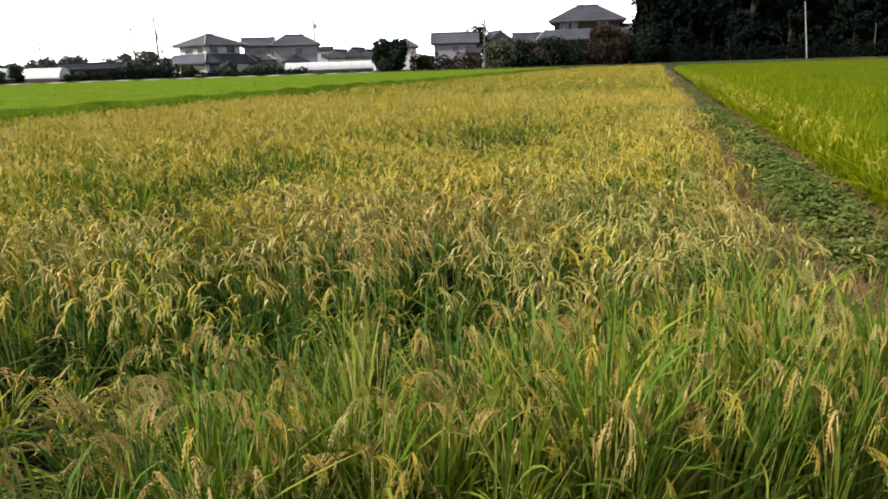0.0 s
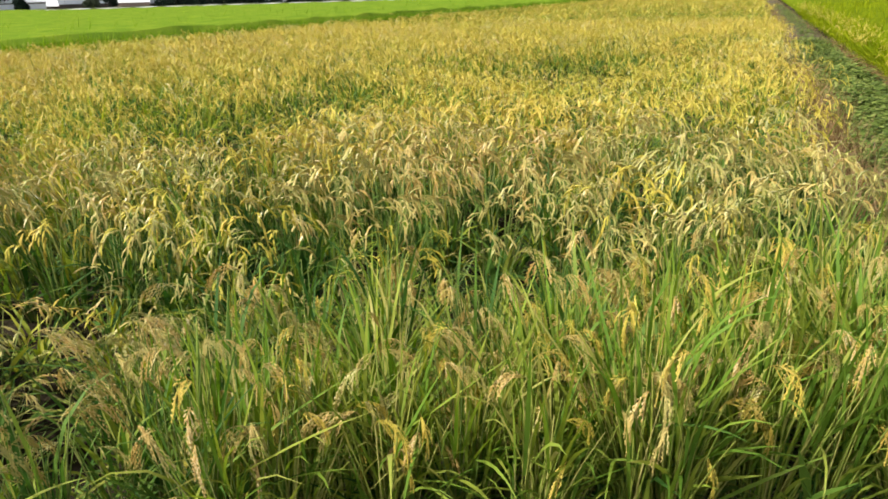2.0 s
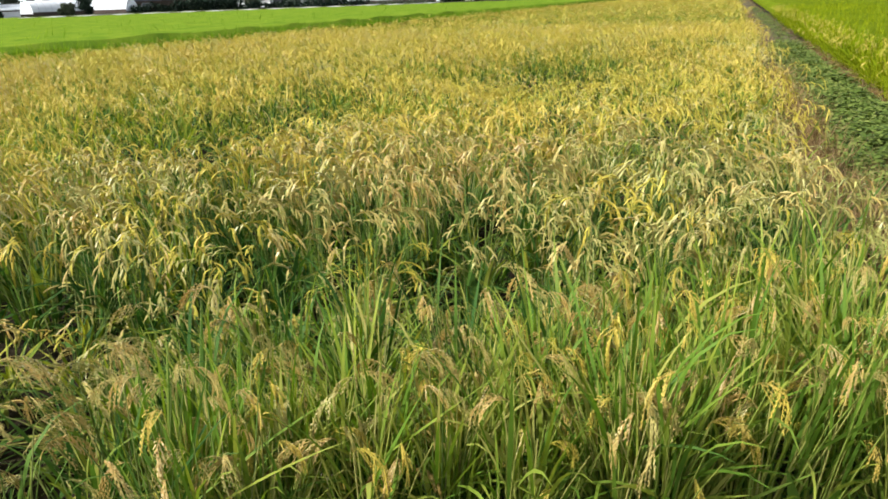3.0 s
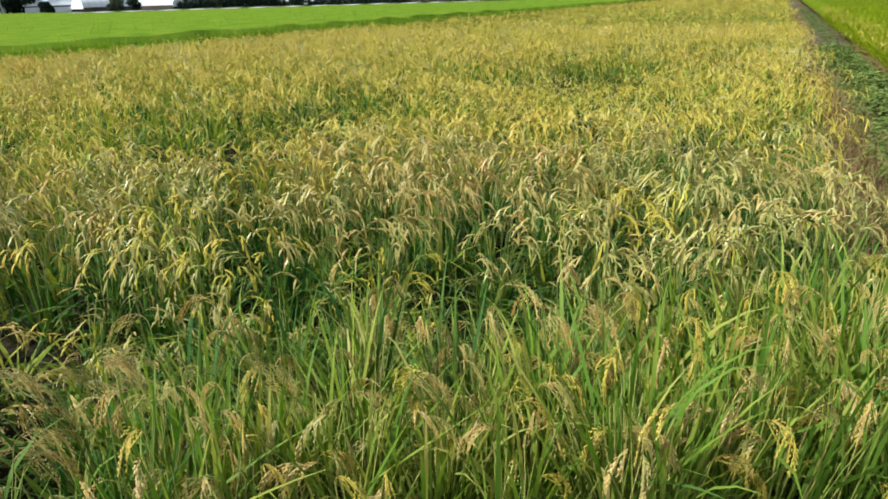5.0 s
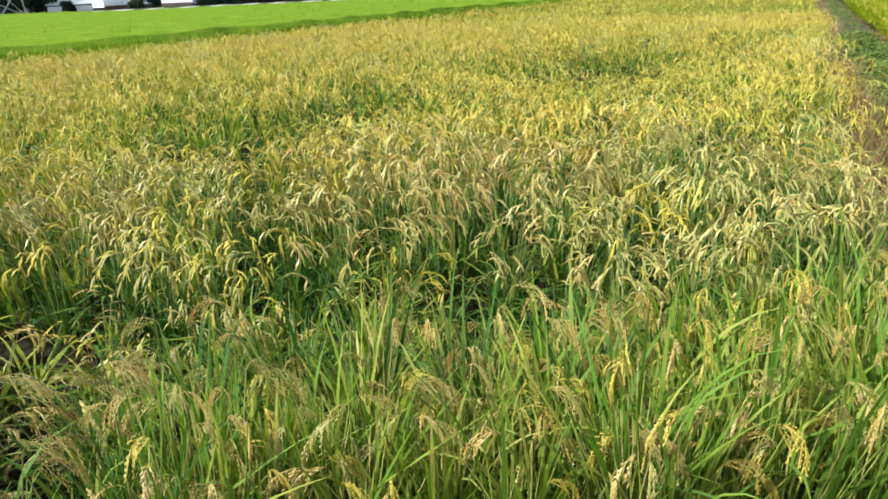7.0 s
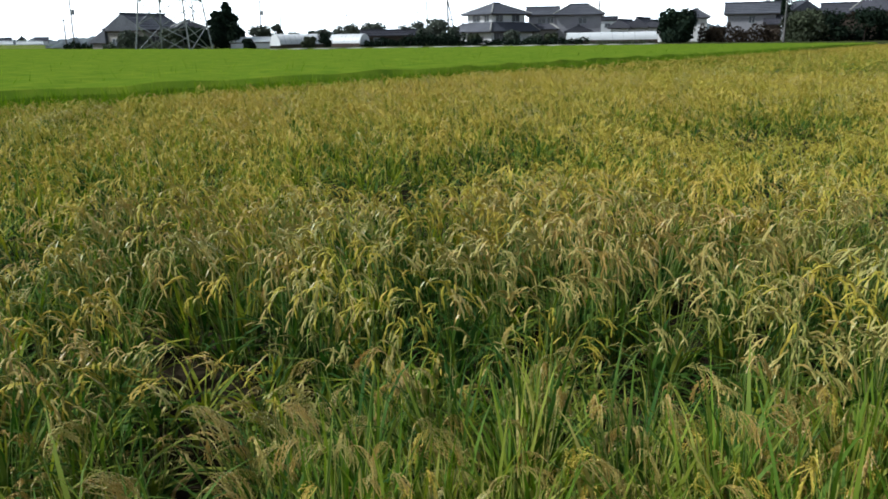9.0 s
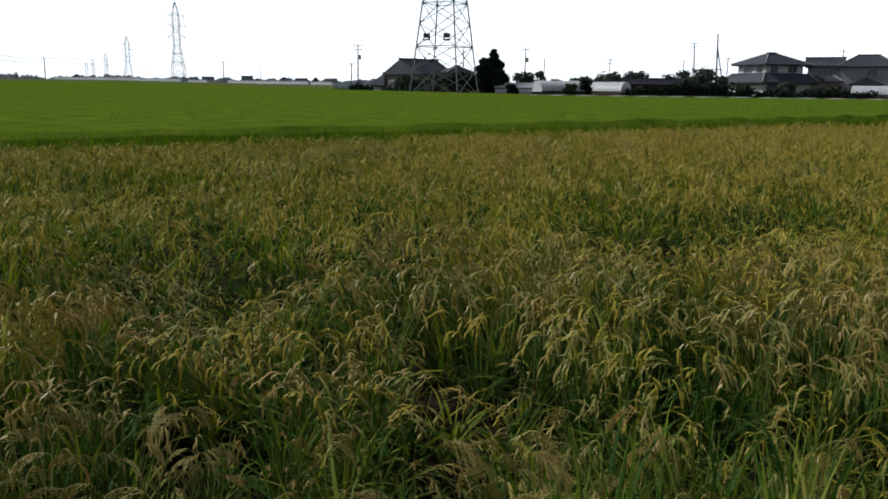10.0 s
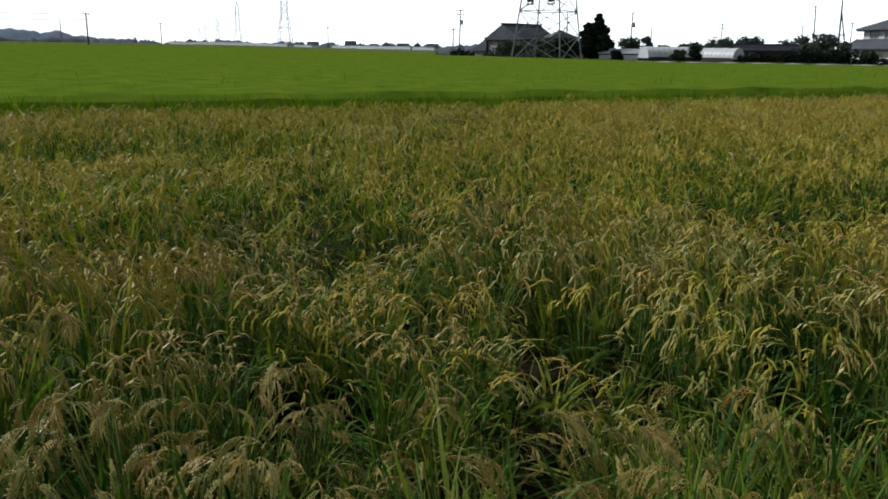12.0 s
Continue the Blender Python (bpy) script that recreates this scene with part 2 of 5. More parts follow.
class Geo:
    """Gathers quads of several materials."""

    def __init__(self):
        self.v, self.q, self.m, self.n = [], [], [], 0

    def add(self, verts, quads, mat=0):
        verts, quads = np.asarray(verts, float), np.asarray(quads, int)
        self.v.append(verts)
        self.q.append(quads + self.n)
        self.m.append(np.full(len(quads), mat))
        self.n += len(verts)

    def arrays(self):
        return np.concatenate(self.v), np.concatenate(self.q), np.concatenate(self.m)

    def mesh(self, name, mats, smooth=False):
        v, q, m = self.arrays()
        return mesh_of(name, v, q, mats, m, smooth)

    def ribbon(self, path, widths, side, mat=0):
        path, widths = np.asarray(path), np.asarray(widths)[:, None]
        k = len(path)
        a, b = path - side * widths / 2, path + side * widths / 2
        i = np.arange(k - 1)
        self.add(np.concatenate([a, b]), np.stack([i, i + 1, i + 1 + k, i + k], 1), mat)

    def tube(self, path, radii, sides=4, mat=0, caps=False):
        path = np.asarray(path, float)
        k = len(path)
        radii = np.broadcast_to(radii, (k,))
        ways = np.gradient(path, axis=0)
        ways /= np.linalg.norm(ways, axis=1)[:, None] + 1e-9
        up = np.where(np.abs(ways[:, 2:]) > 0.9, [[1.0, 0, 0]], [[0, 0, 1.0]])
        s = np.cross(ways, up)
        s /= np.linalg.norm(s, axis=1)[:, None] + 1e-9
        u = np.cross(s, ways)
        a = np.arange(sides) * 2 * np.pi / sides + np.pi / 4
        ring = path[:, None] + radii[:, None, None] * (s[:, None] * np.cos(a)[None, :, None] + u[:, None] * np.sin(a)[None, :, None])
        i, j = np.meshgrid(np.arange(k - 1), np.arange(sides), indexing="ij")
        i, j = i.ravel(), j.ravel()
        j2 = (j + 1) % sides
        q = np.stack([i * sides + j, i * sides + j2, (i + 1) * sides + j2, (i + 1) * sides + j], 1)
        if caps and sides == 4:
            q = np.concatenate([q, [[0, 3, 2, 1], [(k - 1) * 4 + c for c in range(4)]]])
        self.add(ring.reshape(-1, 3), q, mat)

    def box(self, x0, x1, y0, y1, z0, z1, mat=0):
        v = [(x, y, z) for z in (z0, z1) for x, y in ((x0, y0), (x1, y0), (x1, y1), (x0, y1))]
        self.add(v, [(3, 2, 1, 0), (4, 5, 6, 7), (0, 1, 5, 4), (1, 2, 6, 5), (2, 3, 7, 6), (3, 0, 4, 7)], mat)

    def grain(self, at, way, length, width, mat=0):
        """A spindle with two tips and three ribs."""
        way = way / (np.linalg.norm(way) + 1e-9)
        s = np.cross(way, (0.3, 0.5, 0.81))
        s /= np.linalg.norm(s) + 1e-9
        u = np.cross(s, way)
        mid = [at + way * length * 0.45 + width / 2 * (s * np.cos(a) + u * np.sin(a)) for a in (0, 2.094, 4.189)]
        self.add([at, *mid, at + way * length], [(1, 4, 2, 0), (2, 4, 3, 0), (3, 4, 1, 0)], mat)


def thing(name, me, label, category, group="", kind="", at=None):
    ob = new(name, me)
    if at is not None:
        ob.matrix_basis = at
    return tagged(ob, label, category, group, kind)


def part(name, me, parent, label="", at=None):
    ob = new(name, me)
    ob.parent = parent
    if at is not None:
        ob.matrix_basis = at
    return tagged(ob, label) if label else ob


def scatter(templates, place):
    """Copies of templates (verts, quads, mats), one for each row of place: x, y, z, turn, size, tall, lean x, lean y; as one set of arrays."""
    vs, qs, ms, n = [], [], [], 0
    pick = rng.integers(0, len(templates), len(place))
    for k, (v, q, m) in enumerate(templates):
        p = place[pick == k]
        if not len(p):
            continue
        c, s = np.cos(p[:, 3])[:, None], np.sin(p[:, 3])[:, None]
        x, y, z = (v[None, :, 0] * c - v[None, :, 1] * s), (v[None, :, 0] * s + v[None, :, 1] * c), v[None, :, 2] * p[:, 5:6]
        size = p[:, 4:5]
        out = np.stack([x * size + p[:, 0:1] + z * p[:, 6:7], y * size + p[:, 1:2] + z * p[:, 7:8], z + p[:, 2:3]], -1)
        qs.append((q[None] + (np.arange(len(p)) * len(v))[:, None, None] + n).reshape(-1, 4))
        vs.append(out.reshape(-1, 3))
        ms.append(np.tile(m, len(p)))
        n += len(p) * len(v)
    return np.concatenate(vs), np.concatenate(qs), np.concatenate(ms)


def spot(bearing, distance, z=0.0):
    """A place by its bearing, in degrees to the left of the fields' long axis, and its distance."""
    a = radians(bearing)
    return Vector((-math.sin(a) * distance, math.cos(a) * distance, z))


def facing(bearing, distance, z=0.0, turn=0.0):
    """A pose there: x to the right, y onwards, as seen from the field corner."""
    return Matrix.Translation(spot(bearing, distance, z)) @ pose(0, 0, 0, 0, 0, bearing + turn)


# ---- ground and fields ----
def bund_x(y, offset):
    """The bund runs slightly to the left of straight ahead."""
    return offset + 0.04 - 0.095 * y


def left_x(y):
    return -16.1 - 0.03 * y


def near_y(x):
    """How far the ripe field reaches towards the camera at x."""
    xs = np.array([-1.76, -1.75, -1.5, -0.95, 0.0, 1.6])
    ys = np.array([-40.0, -0.5, 0.7, 1.5, 2.1, 2.8])
    return np.interp(x, xs, ys)


def grid_sheet(xs, ys, height, inside=None):
    gx, gy = np.meshgrid(xs, ys)
    v = np.stack([gx, gy, height(gx, gy)], -1).reshape(-1, 3)
    nx = len(xs)
    i, j = np.meshgrid(np.arange(len(ys) - 1), np.arange(nx - 1), indexing="ij")
    q = np.stack([i * nx + j, i * nx + j + 1, (i + 1) * nx + j + 1, (i + 1) * nx + j], -1).reshape(-1, 4)
    if inside is not None:
        c = v[q].mean(1)
        q = q[inside(c[:, 0], c[:, 1])]
    return v, q


def wave(x, y, scale, seed=0.0):
    return (np.sin(x * scale + seed) * np.cos(y * scale * 1.3 + 2 * seed) + np.sin((x + y) * scale * 2.1 + 3 * seed) * 0.5
            + np.cos((x - 1.7 * y) * scale * 3.7 + seed) * 0.25) / 1.75


steps = np.concatenate([[-2500, -1200, -600, -320], np.arange(-200, -40, 10), np.arange(-40, 41, 1.0), np.arange(50, 201, 10), [320, 600, 1200, 2500]])
v, q = grid_sheet(steps, steps, lambda x, y: wave(x, y, 0.7) * 0.025 - 0.03)
thing("ground", mesh_of("ground", v, q, [SOIL], smooth=True), "dark damp paddy soil reaching to the horizon", "ground", kind="structure")

# verge on which one stands at the field corner
gv = Geo()
ys = np.linspace(-40, 3.2, 60)
edge = np.array([max(-1.7, np.interp(y, [-40, -0.5, 0.7, 1.5, 2.1, 2.8], [-1.75, -1.75, -1.5, -0.95, 0.0, 1.6])) for y in ys])
va = np.stack([edge + 0.2, ys, np.full_like(ys, 0.0)], -1)
vb = np.stack([edge + 0.85, ys, np.full_like(ys, 0.09)], -1)
vc = np.stack([edge + 5.0, ys, np.full_like(ys, 0.10)], -1)
vd = np.stack([edge + 5.4, ys, np.full_like(ys, -0.02)], -1)
k = len(ys)
i = np.arange(k - 1)
gv.add(np.concatenate([va, vb, vc, vd]), np.stack([i, i + k, i + 1 + k, i + 1], 1))
thing("verge", gv.mesh("verge", [EARTH], True), "narrow earth verge beside the ripe rice", "verge", kind="structure")
# Road out of view, added; its grey sets the light bounced onto the rice.
gv = Geo()
gv.add(np.concatenate([vb, vc, vd]), np.concatenate([np.stack([i + r * k, i + (r + 1) * k, i + 1 + (r + 1) * k, i + 1 + r * k], 1) for r in range(2)]))
thing("road", gv.mesh("road", [ASPHALT], True), "unseen grey asphalt field road, added at the corner of the paddies", "road", kind="structure")

# the bund: a low bank with a rounded top
ys = np.concatenate([np.arange(3.2, 40, 0.4), np.arange(40, 116, 3)])
rows = []
for off, z in ((0.95, -0.03), (1.2, 0.08), (1.55, 0.15), (1.95, 0.14), (2.2, 0.07), (2.4, -0.03)):
    rows.append(np.stack([bund_x(ys, off) + 0.05 * np.sin(ys * 1.9 + off), ys, z + 0.025 * np.sin(ys * 2.7 + off * 5)], -1))
k, i = len(ys), np.arange(len(ys) - 1)
gv = Geo()
gv.add(np.concatenate(rows), np.concatenate([np.stack([i + r * k, i + (r + 1) * k, i + 1 + (r + 1) * k, i + 1 + r * k], 1) for r in range(5)]))
thing("bund", gv.mesh("bund", [EARTH], True), "low earth bank between two rice fields", "bank", kind="structure")


# ---- rice ----
def blade_path(base, az, tilt, bend, length, seg, power=1.8):
    s = (np.arange(seg + 1)) / seg
    ang = tilt + bend * s ** power
    step = np.stack([np.sin(ang) * np.cos(az), np.sin(ang) * np.sin(az), np.cos(ang)], -1) * (length / seg)
    return base + np.concatenate([np.zeros((1, 3)), np.cumsum((step[1:] + step[:-1]) / 2, 0)])


def blade(g, base, az, tilt, bend, length, width, seg, mat):
    path = blade_path(base, az, tilt, bend, length, seg)
    s = np.linspace(0, 1, seg + 1)
    w = width * np.clip(np.minimum(0.45 + 1.6 * s, 1.9 * (1 - s) + 0.04), 0.03, 1)
    turn = az + np.pi / 2 + rng.normal(0, 0.5)
    side = np.array([np.cos(turn), np.sin(turn), rng.normal(0, 0.25)])
    g.ribbon(path, w, side / np.linalg.norm(side), mat)


def panicle_geo(detail, mat=0):
    """One drooping head of grain, its foot at the origin, leaning towards +x: a bent axis, and strands of grain that hang along it side by side."""
    g = Geo()
    length = rng.uniform(0.14, 0.20) if detail == 2 else rng.uniform(0.16, 0.24)
    path = blade_path(np.zeros(3), rng.normal(0, 0.15), rng.uniform(0.1, 0.5) + (0.2 if detail < 2 else 0), rng.uniform(2.35, 2.95), length, 10, 0.8 if detail == 2 else 0.95)
    keep = {2: 1, 1: 3, 0: 5}[detail]
    if detail:
        g.tube(path[::keep], np.linspace(0.0014, 0.0007, 11)[::keep], 3, mat)
    else:
        g.ribbon(path[::keep], np.array([0.003, 0.006, 0.005]), np.array([0.0, 1.0, 0.0]), mat)
    ways = np.gradient(path, axis=0)
    ways /= np.linalg.norm(ways, axis=1)[:, None]
    for k in {2: (2, 3, 4, 5, 6, 7, 8, 9), 1: (2, 4, 6, 7, 9), 0: (2, 4, 6, 7, 9)}[detail]:
        way = ways[k] + rng.normal(0, 0.30 if detail == 2 else 0.34, 3) - (0, 0, 0.2)
        at = path[k].copy()
        if detail == 2:
            strand = [at]
            for j in range(int(rng.integers(7, 12))):
                way = way + np.array([0, 0, -0.24])
                way /= np.linalg.norm(way)
                at = at + way * 0.0088
                strand.append(at)
                across = np.cross(way, (0.2, 0.9, 0.3)) * (1 if j % 2 else -1)
                g.grain(at - way * 0.002 + across * 0.0016, way + across * 0.18 + rng.normal(0, 0.1, 3), rng.uniform(0.0105, 0.0130), 0.0054, mat)
            g.tube(np.array(strand)[:: len(strand) - 1], 0.0016, 3, mat)
        else:
            long = rng.uniform(0.05, 0.085)
            pts = [at]
            for j in range(2):
                way = way / np.linalg.norm(way)
                pts.append(pts[-1] + way * long / 2)
                way = way + np.array([0, 0, -0.7])
            if detail == 1:
                g.tube(np.array(pts), np.array([0.0028, 0.0054, 0.0020]), 3, mat)
            else:
                side = np.cross(way, rng.normal(0, 1, 3))
                g.ribbon(np.array(pts), np.array([0.004, 0.0082, 0.003]), side / np.linalg.norm(side), mat)
    return g


def leaves_geo(count, seg, tall, width, mat=0, spread=0.45, flat=0.17):
    g = Geo()
    for _ in range(count):
        az, r = rng.uniform(0, 2 * np.pi), rng.uniform(0.0, 0.05)
        low = rng.uniform(0.04, 0.5) * tall
        base = np.array([np.cos(az) * (r + low * 0.10), np.sin(az) * (r + low * 0.10), low])
        droop = rng.uniform(0.2, 1.9) if rng.random() < 0.6 else rng.uniform(0.0, 0.4)
        tilt = rng.uniform(0.8, 1.35) if rng.random() < flat else abs(rng.normal(0.22, spread * 0.8))
        blade(g, base, az + rng.normal(0, 0.9), tilt, droop, rng.uniform(0.26, 0.5) * tall / 0.8, width * rng.uniform(0.7, 1.2), seg, mat)
    return g


def stalks_geo(count, tall, mat=0, seg=4, low=0.75):
    g, tips = Geo(), []
    for _ in range(count):
        az = rng.uniform(0, 2 * np.pi)
        path = blade_path(np.array([np.cos(az), np.sin(az), 0]) * rng.uniform(0.005, 0.04), az + rng.normal(0, 0.6), rng.uniform(0.03, 0.2), rng.uniform(0.0, 0.25), tall * rng.uniform(low, 1.02), seg)
        g.tube(path, np.linspace(0.0042, 0.0016, seg + 1), 3, mat)
        tips.append((path[-1], az))
    return g, tips


# heads of grain, each a mesh that several plants share
PANICLES = [panicle_geo(2).mesh("panicle", [GRAIN]) for _ in range(12)]
GOLDEN_PANICLES = [panicle_geo(2).mesh("panicle", [GRAIN if k % 3 else GRAIN_GOLD]) for k in range(9)]


SORTS = {  # stalks, their height and least share of it, low leaves, leaves, their height, spread and lying share, heads from and to
    "golden": (26, 0.66, 0.55, 5, 40, 0.80, 0.32, 0.10, 4, 9, "yellowing rice plant at the open edge with drooping heads"),
    "leafy": (16, 0.70, 0.55, 16, 48, 0.80, 0.40, 0.16, 3, 8, "green leafy rice plant with a few drooping heads"),
    "heavy": (21, 0.76, 0.68, 20, 36, 0.64, 0.50, 0.22, 11, 16, "ripening rice plant bowed by many golden heads"),
}


def rice_plant(where, sort):
    """A hill of rice: its stalks, its leaves and each drooping head; the heads fall towards +x."""
    stems, tall, least, low, blades, reach, spread, flat, h0, h1, label = SORTS[sort]
    root = tagged(new("rice_plant"), label, "rice plant", "rice plants at the field edge")
    root.matrix_basis = where
    gold = sort == "golden"
    pale = gold or (sort == "leafy" and rng.random() < 0.3)
    g, tips = stalks_geo(stems, tall, low=least)
    part("culm_tuft", g.mesh("culm_tuft", [STALK_GOLD if gold else STALK], True), root, "yellow-green stalks")
    part("undergrowth", leaves_geo(low, 2, 0.46, 0.026, 0, 0.5).mesh("undergrowth", [LEAF], True), root, "broad leaves low in the plant")
    leaf = leaves_geo(blades, 5, reach, 0.016 if sort == "heavy" else 0.013, 0, spread, flat)
    part("foliage", leaf.mesh("foliage", [LEAF_FRESH if pale else LEAF], True), root, "long narrow yellow-green leaves" if pale else "long narrow green and yellowing leaves")
    for tip, az in tips[: int(rng.integers(h0, h1))]:
        m = Matrix.Translation(tip) @ pose(0, 0, 0, 0, 0, rng.normal(0, 42) if rng.random() < 0.7 else math.degrees(az)) @ Matrix.Scale(rng.uniform(0.70, 1.0), 4)
        heads = GOLDEN_PANICLES if gold else PANICLES
        part("panicle", heads[int(rng.integers(0, len(heads)))], root, "", m)
    return root


def hills(y0, y1, x_of_row, rows, step, pitch):
    """Planted rows: hills step apart along the rows, the rows pitch apart; jittered."""
    out = []
    ys = np.arange(y0, y1, step)
    for r in range(rows):
        y = ys + rng.uniform(-0.05, 0.05, len(ys)) + rng.uniform(0, step)
        out.append(np.stack([x_of_row(y) - r * pitch + rng.normal(0, 0.045, len(ys)), y], -1))
    return np.concatenate(out)


HOLLOWS = ((-4.7, 5.2, 0.42, 0.5), (-5.2, 1.8, 0.4, 0.5), (-4.2, 1.5, 0.28, 0.4), (-2.12, 1.74, 0.30, 0.55), (-3.1, 0.95, 0.26, 0.5), (-2.18, 0.72, 0.24, 0.5), (-2.9, 2.07, 0.26, 0.4), (-0.88, 2.88, 0.30, 0.5),
           (-1.45, 2.95, 0.2, 0.4), (-2.0, 2.25, 0.2, 0.4), (-5.3, 0.35, 0.3, 0.4), (-4.4, 6.8, 0.5, 0.35), (-4.3, 10.7, 0.6, 0.35), (-3.0, 10.9, 0.6, 0.35), (-2.35, 8.9, 0.5, 0.3), (-9.9, 0.0, 0.45, 0.45), (-9.6, 1.8, 0.45, 0.45),
           (-3.2, 12.5, 0.8, 0.2), (-2.1, 15.8, 0.7, 0.2), (-3.9, 27.6, 1.2, 0.2))


def fall_of(p):
    """The way in which the heads hang, in radians: much the same within a clump."""
    x, y = p[:, 0], p[:, 1]
    return 2.6 * wave(x, y, 1.9, 3.0) + 1.2 * wave(x, y, 5.3, 6.0) + 0.6


def stature(p):
    """Plants stand lower in the hollows of the crop and rise and fall a little elsewhere."""
    h = 1 + 0.05 * wave(p[:, 0], p[:, 1], 1.1, 1.0) + 0.12 * wave(p[:, 0], p[:, 1], 3.3, 2.0) + 0.08 * wave(p[:, 0], p[:, 1], 6.1, 0.7) + rng.normal(0, 0.06, len(p))
    for x, y, r, drop in HOLLOWS:
        wide = r * min(1.35, 1 + 0.06 * math.hypot(x, y))
        h *= 1 - min(0.6, drop * 1.2) * np.exp(-((p[:, 0] - x) ** 2 + (p[:, 1] - y) ** 2) / (2.0 * wide * wide))
    h *= 1 - 0.16 * np.clip(1 - (p[:, 0] - left_x(p[:, 1]) - 0.4) / 1.6, 0, 1)  # lower towards the green field
    return np.clip(h, 0.38, 1.25)


def sway(p):
    """Which way the heavy plants lean: together in clumps about a metre across."""
    x, y = p[:, 0], p[:, 1]
    return np.stack([0.24 * wave(x, y, 2.3, 5.0), 0.24 * wave(x, y, 2.7, 8.0)], -1)


def rows_of(p, size, tall, z=0.0, lean=0.10, clumps=False):
    n = len(p)
    s = sway(p) if clumps else np.zeros((n, 2))
    out = np.stack([p[:, 0], p[:, 1], np.full(n, z), fall_of(p) + rng.normal(0, 0.7, n) if clumps else rng.uniform(0, 2 * np.pi, n), size * rng.uniform(0.88, 1.12, n), tall * np.ones(n),
                    rng.normal(0, lean, n) + s[:, 0], rng.normal(0, lean, n) + s[:, 1]], -1)
    return out


crop = hills(-14.0, 30.0, lambda y: bund_x(y, 0.71) + np.interp(y, [3.2, 4.6], [0.3, 0.0]), 60, 0.185, 0.30)
crop = crop[(crop[:, 1] > near_y(crop[:, 0])) & (crop[:, 0] > left_x(crop[:, 1]) + 0.5) & (crop[:, 1] < 24) & (rng.random(len(crop)) < 0.9)]
gone = np.zeros(len(crop), bool)
for x, y, r, drop in HOLLOWS:
    gone |= (np.hypot(crop[:, 0] - x, crop[:, 1] - y) < r * 0.9) & (rng.random(len(crop)) < 0.55)
for _ in range(170):
    x, y, r = rng.uniform(-13, 0.5), rng.uniform(-2, 14), rng.uniform(0.12, 0.24)
    gone |= (np.hypot(crop[:, 0] - x, crop[:, 1] - y) < r) & (rng.random(len(crop)) < 0.85) & (np.hypot(crop[:, 0], crop[:, 1]) > 1.9)
crop = crop[~gone]
fx = rng.uniform(-1.1, 1.0, 50)
crop = np.concatenate([crop, np.stack([fx, near_y(fx) + rng.uniform(0.0, 0.7, 50)], -1)])
far_off = np.hypot(crop[:, 0] - 0.3, crop[:, 1])
turn_to = np.degrees(np.arctan2(-crop[:, 0], crop[:, 1]))
seen = (turn_to < 107) & (turn_to > -30)
order = np.argsort(far_off)
close = order[(far_off[order] < 3.3) & seen[order]][:240]

chance = np.clip((crop[:, 0] + 1.5) / 1.3, 0, 0.9) * np.clip(1.9 - (crop[:, 1] - near_y(crop[:, 0])) * 1.1, 0.3, 1)
golden = (crop[:, 1] > 1.0) & (rng.random(len(crop)) < chance)
tall, drift, fall = stature(crop[close]), np.degrees(sway(crop[close])), np.degrees(fall_of(crop[close]))
first = {sort: [] for sort in SORTS}
for n, k in enumerate(close):
    x, y = crop[k]
    s = rng.uniform(0.9, 1.1)
    outward = 4.0 if far_off[k] < 2.3 else 0.0
    m = pose(x, y, -0.01, rng.normal(outward, 6) - drift[n, 1], rng.normal(0, 6) + drift[n, 0], 0) @ pose(0, 0, 0, 0, 0, fall[n] + rng.normal(0, 55)) @ Matrix.Diagonal((s, s, s * tall[n], 1))
    sort = "golden" if golden[k] else "leafy" if x > -1.75 + rng.normal(0, 0.25) and far_off[k] < 3.0 or rng.random() < 0.2 else "heavy"
    kin = first[sort]
    if len(kin) < 8:
        kin.append(rice_plant(m, sort))
    else:
        copy_thing(kin[n % 8], m)


def hill_template(detail, leaves, seg, heads, tall=0.80, width=0.012, leaf=0, grain=1, stalk=2):
    """Arrays of one hill for the mass of the crop."""
    g = leaves_geo(leaves, seg, tall, width, leaf, 0.6, 0.32)
    gs, tips = stalks_geo(max(heads, 4), 0.72, stalk, 2)
    parts = [g.arrays()] + ([gs.arrays()] if detail > 0 else [])
    if detail >= 0:
        parts.append(leaves_geo(12 if detail else 7, 1 + detail, 0.48, 0.032, 0, 0.45).arrays())
    for tip, az in tips[:heads]:
        if detail >= 0:
            v, q, m = panicle_geo(detail, grain).arrays()
        else:
            h = Geo()
            h.tube(blade_path(np.zeros(3), 0.0, rng.uniform(0.1, 0.5), rng.uniform(1.7, 2.6), 0.22, 2), np.array([0.003, 0.011, 0.003]), 3, grain)
            v, q, m = h.arrays()
        a = rng.normal(0, 0.5) if rng.random() < 0.7 else az
        v = v @ np.array([[np.cos(a), np.sin(a), 0], [-np.sin(a), np.cos(a), 0], [0, 0, 1]]) + tip
        parts.append((v, q, m))
    vs, qs, ms, n = [], [], [], 0
    for v, q, m in parts:
        vs.append(v), qs.append(q + n), ms.append(m)
        n += len(v)
    return np.concatenate(vs), np.concatenate(qs), np.concatenate(ms)


def crop_mass(name, sets, mats, label, category="rice"):
    vs, qs, ms, n = [], [], [], 0
    for v, q, m in sets:
        vs.append(v), qs.append(q + n), ms.append(m)
        n += len(v)
    return thing(name, mesh_of(name, np.concatenate(vs), np.concatenate(qs), mats, np.concatenate(ms)), label, category, kind="stuff")


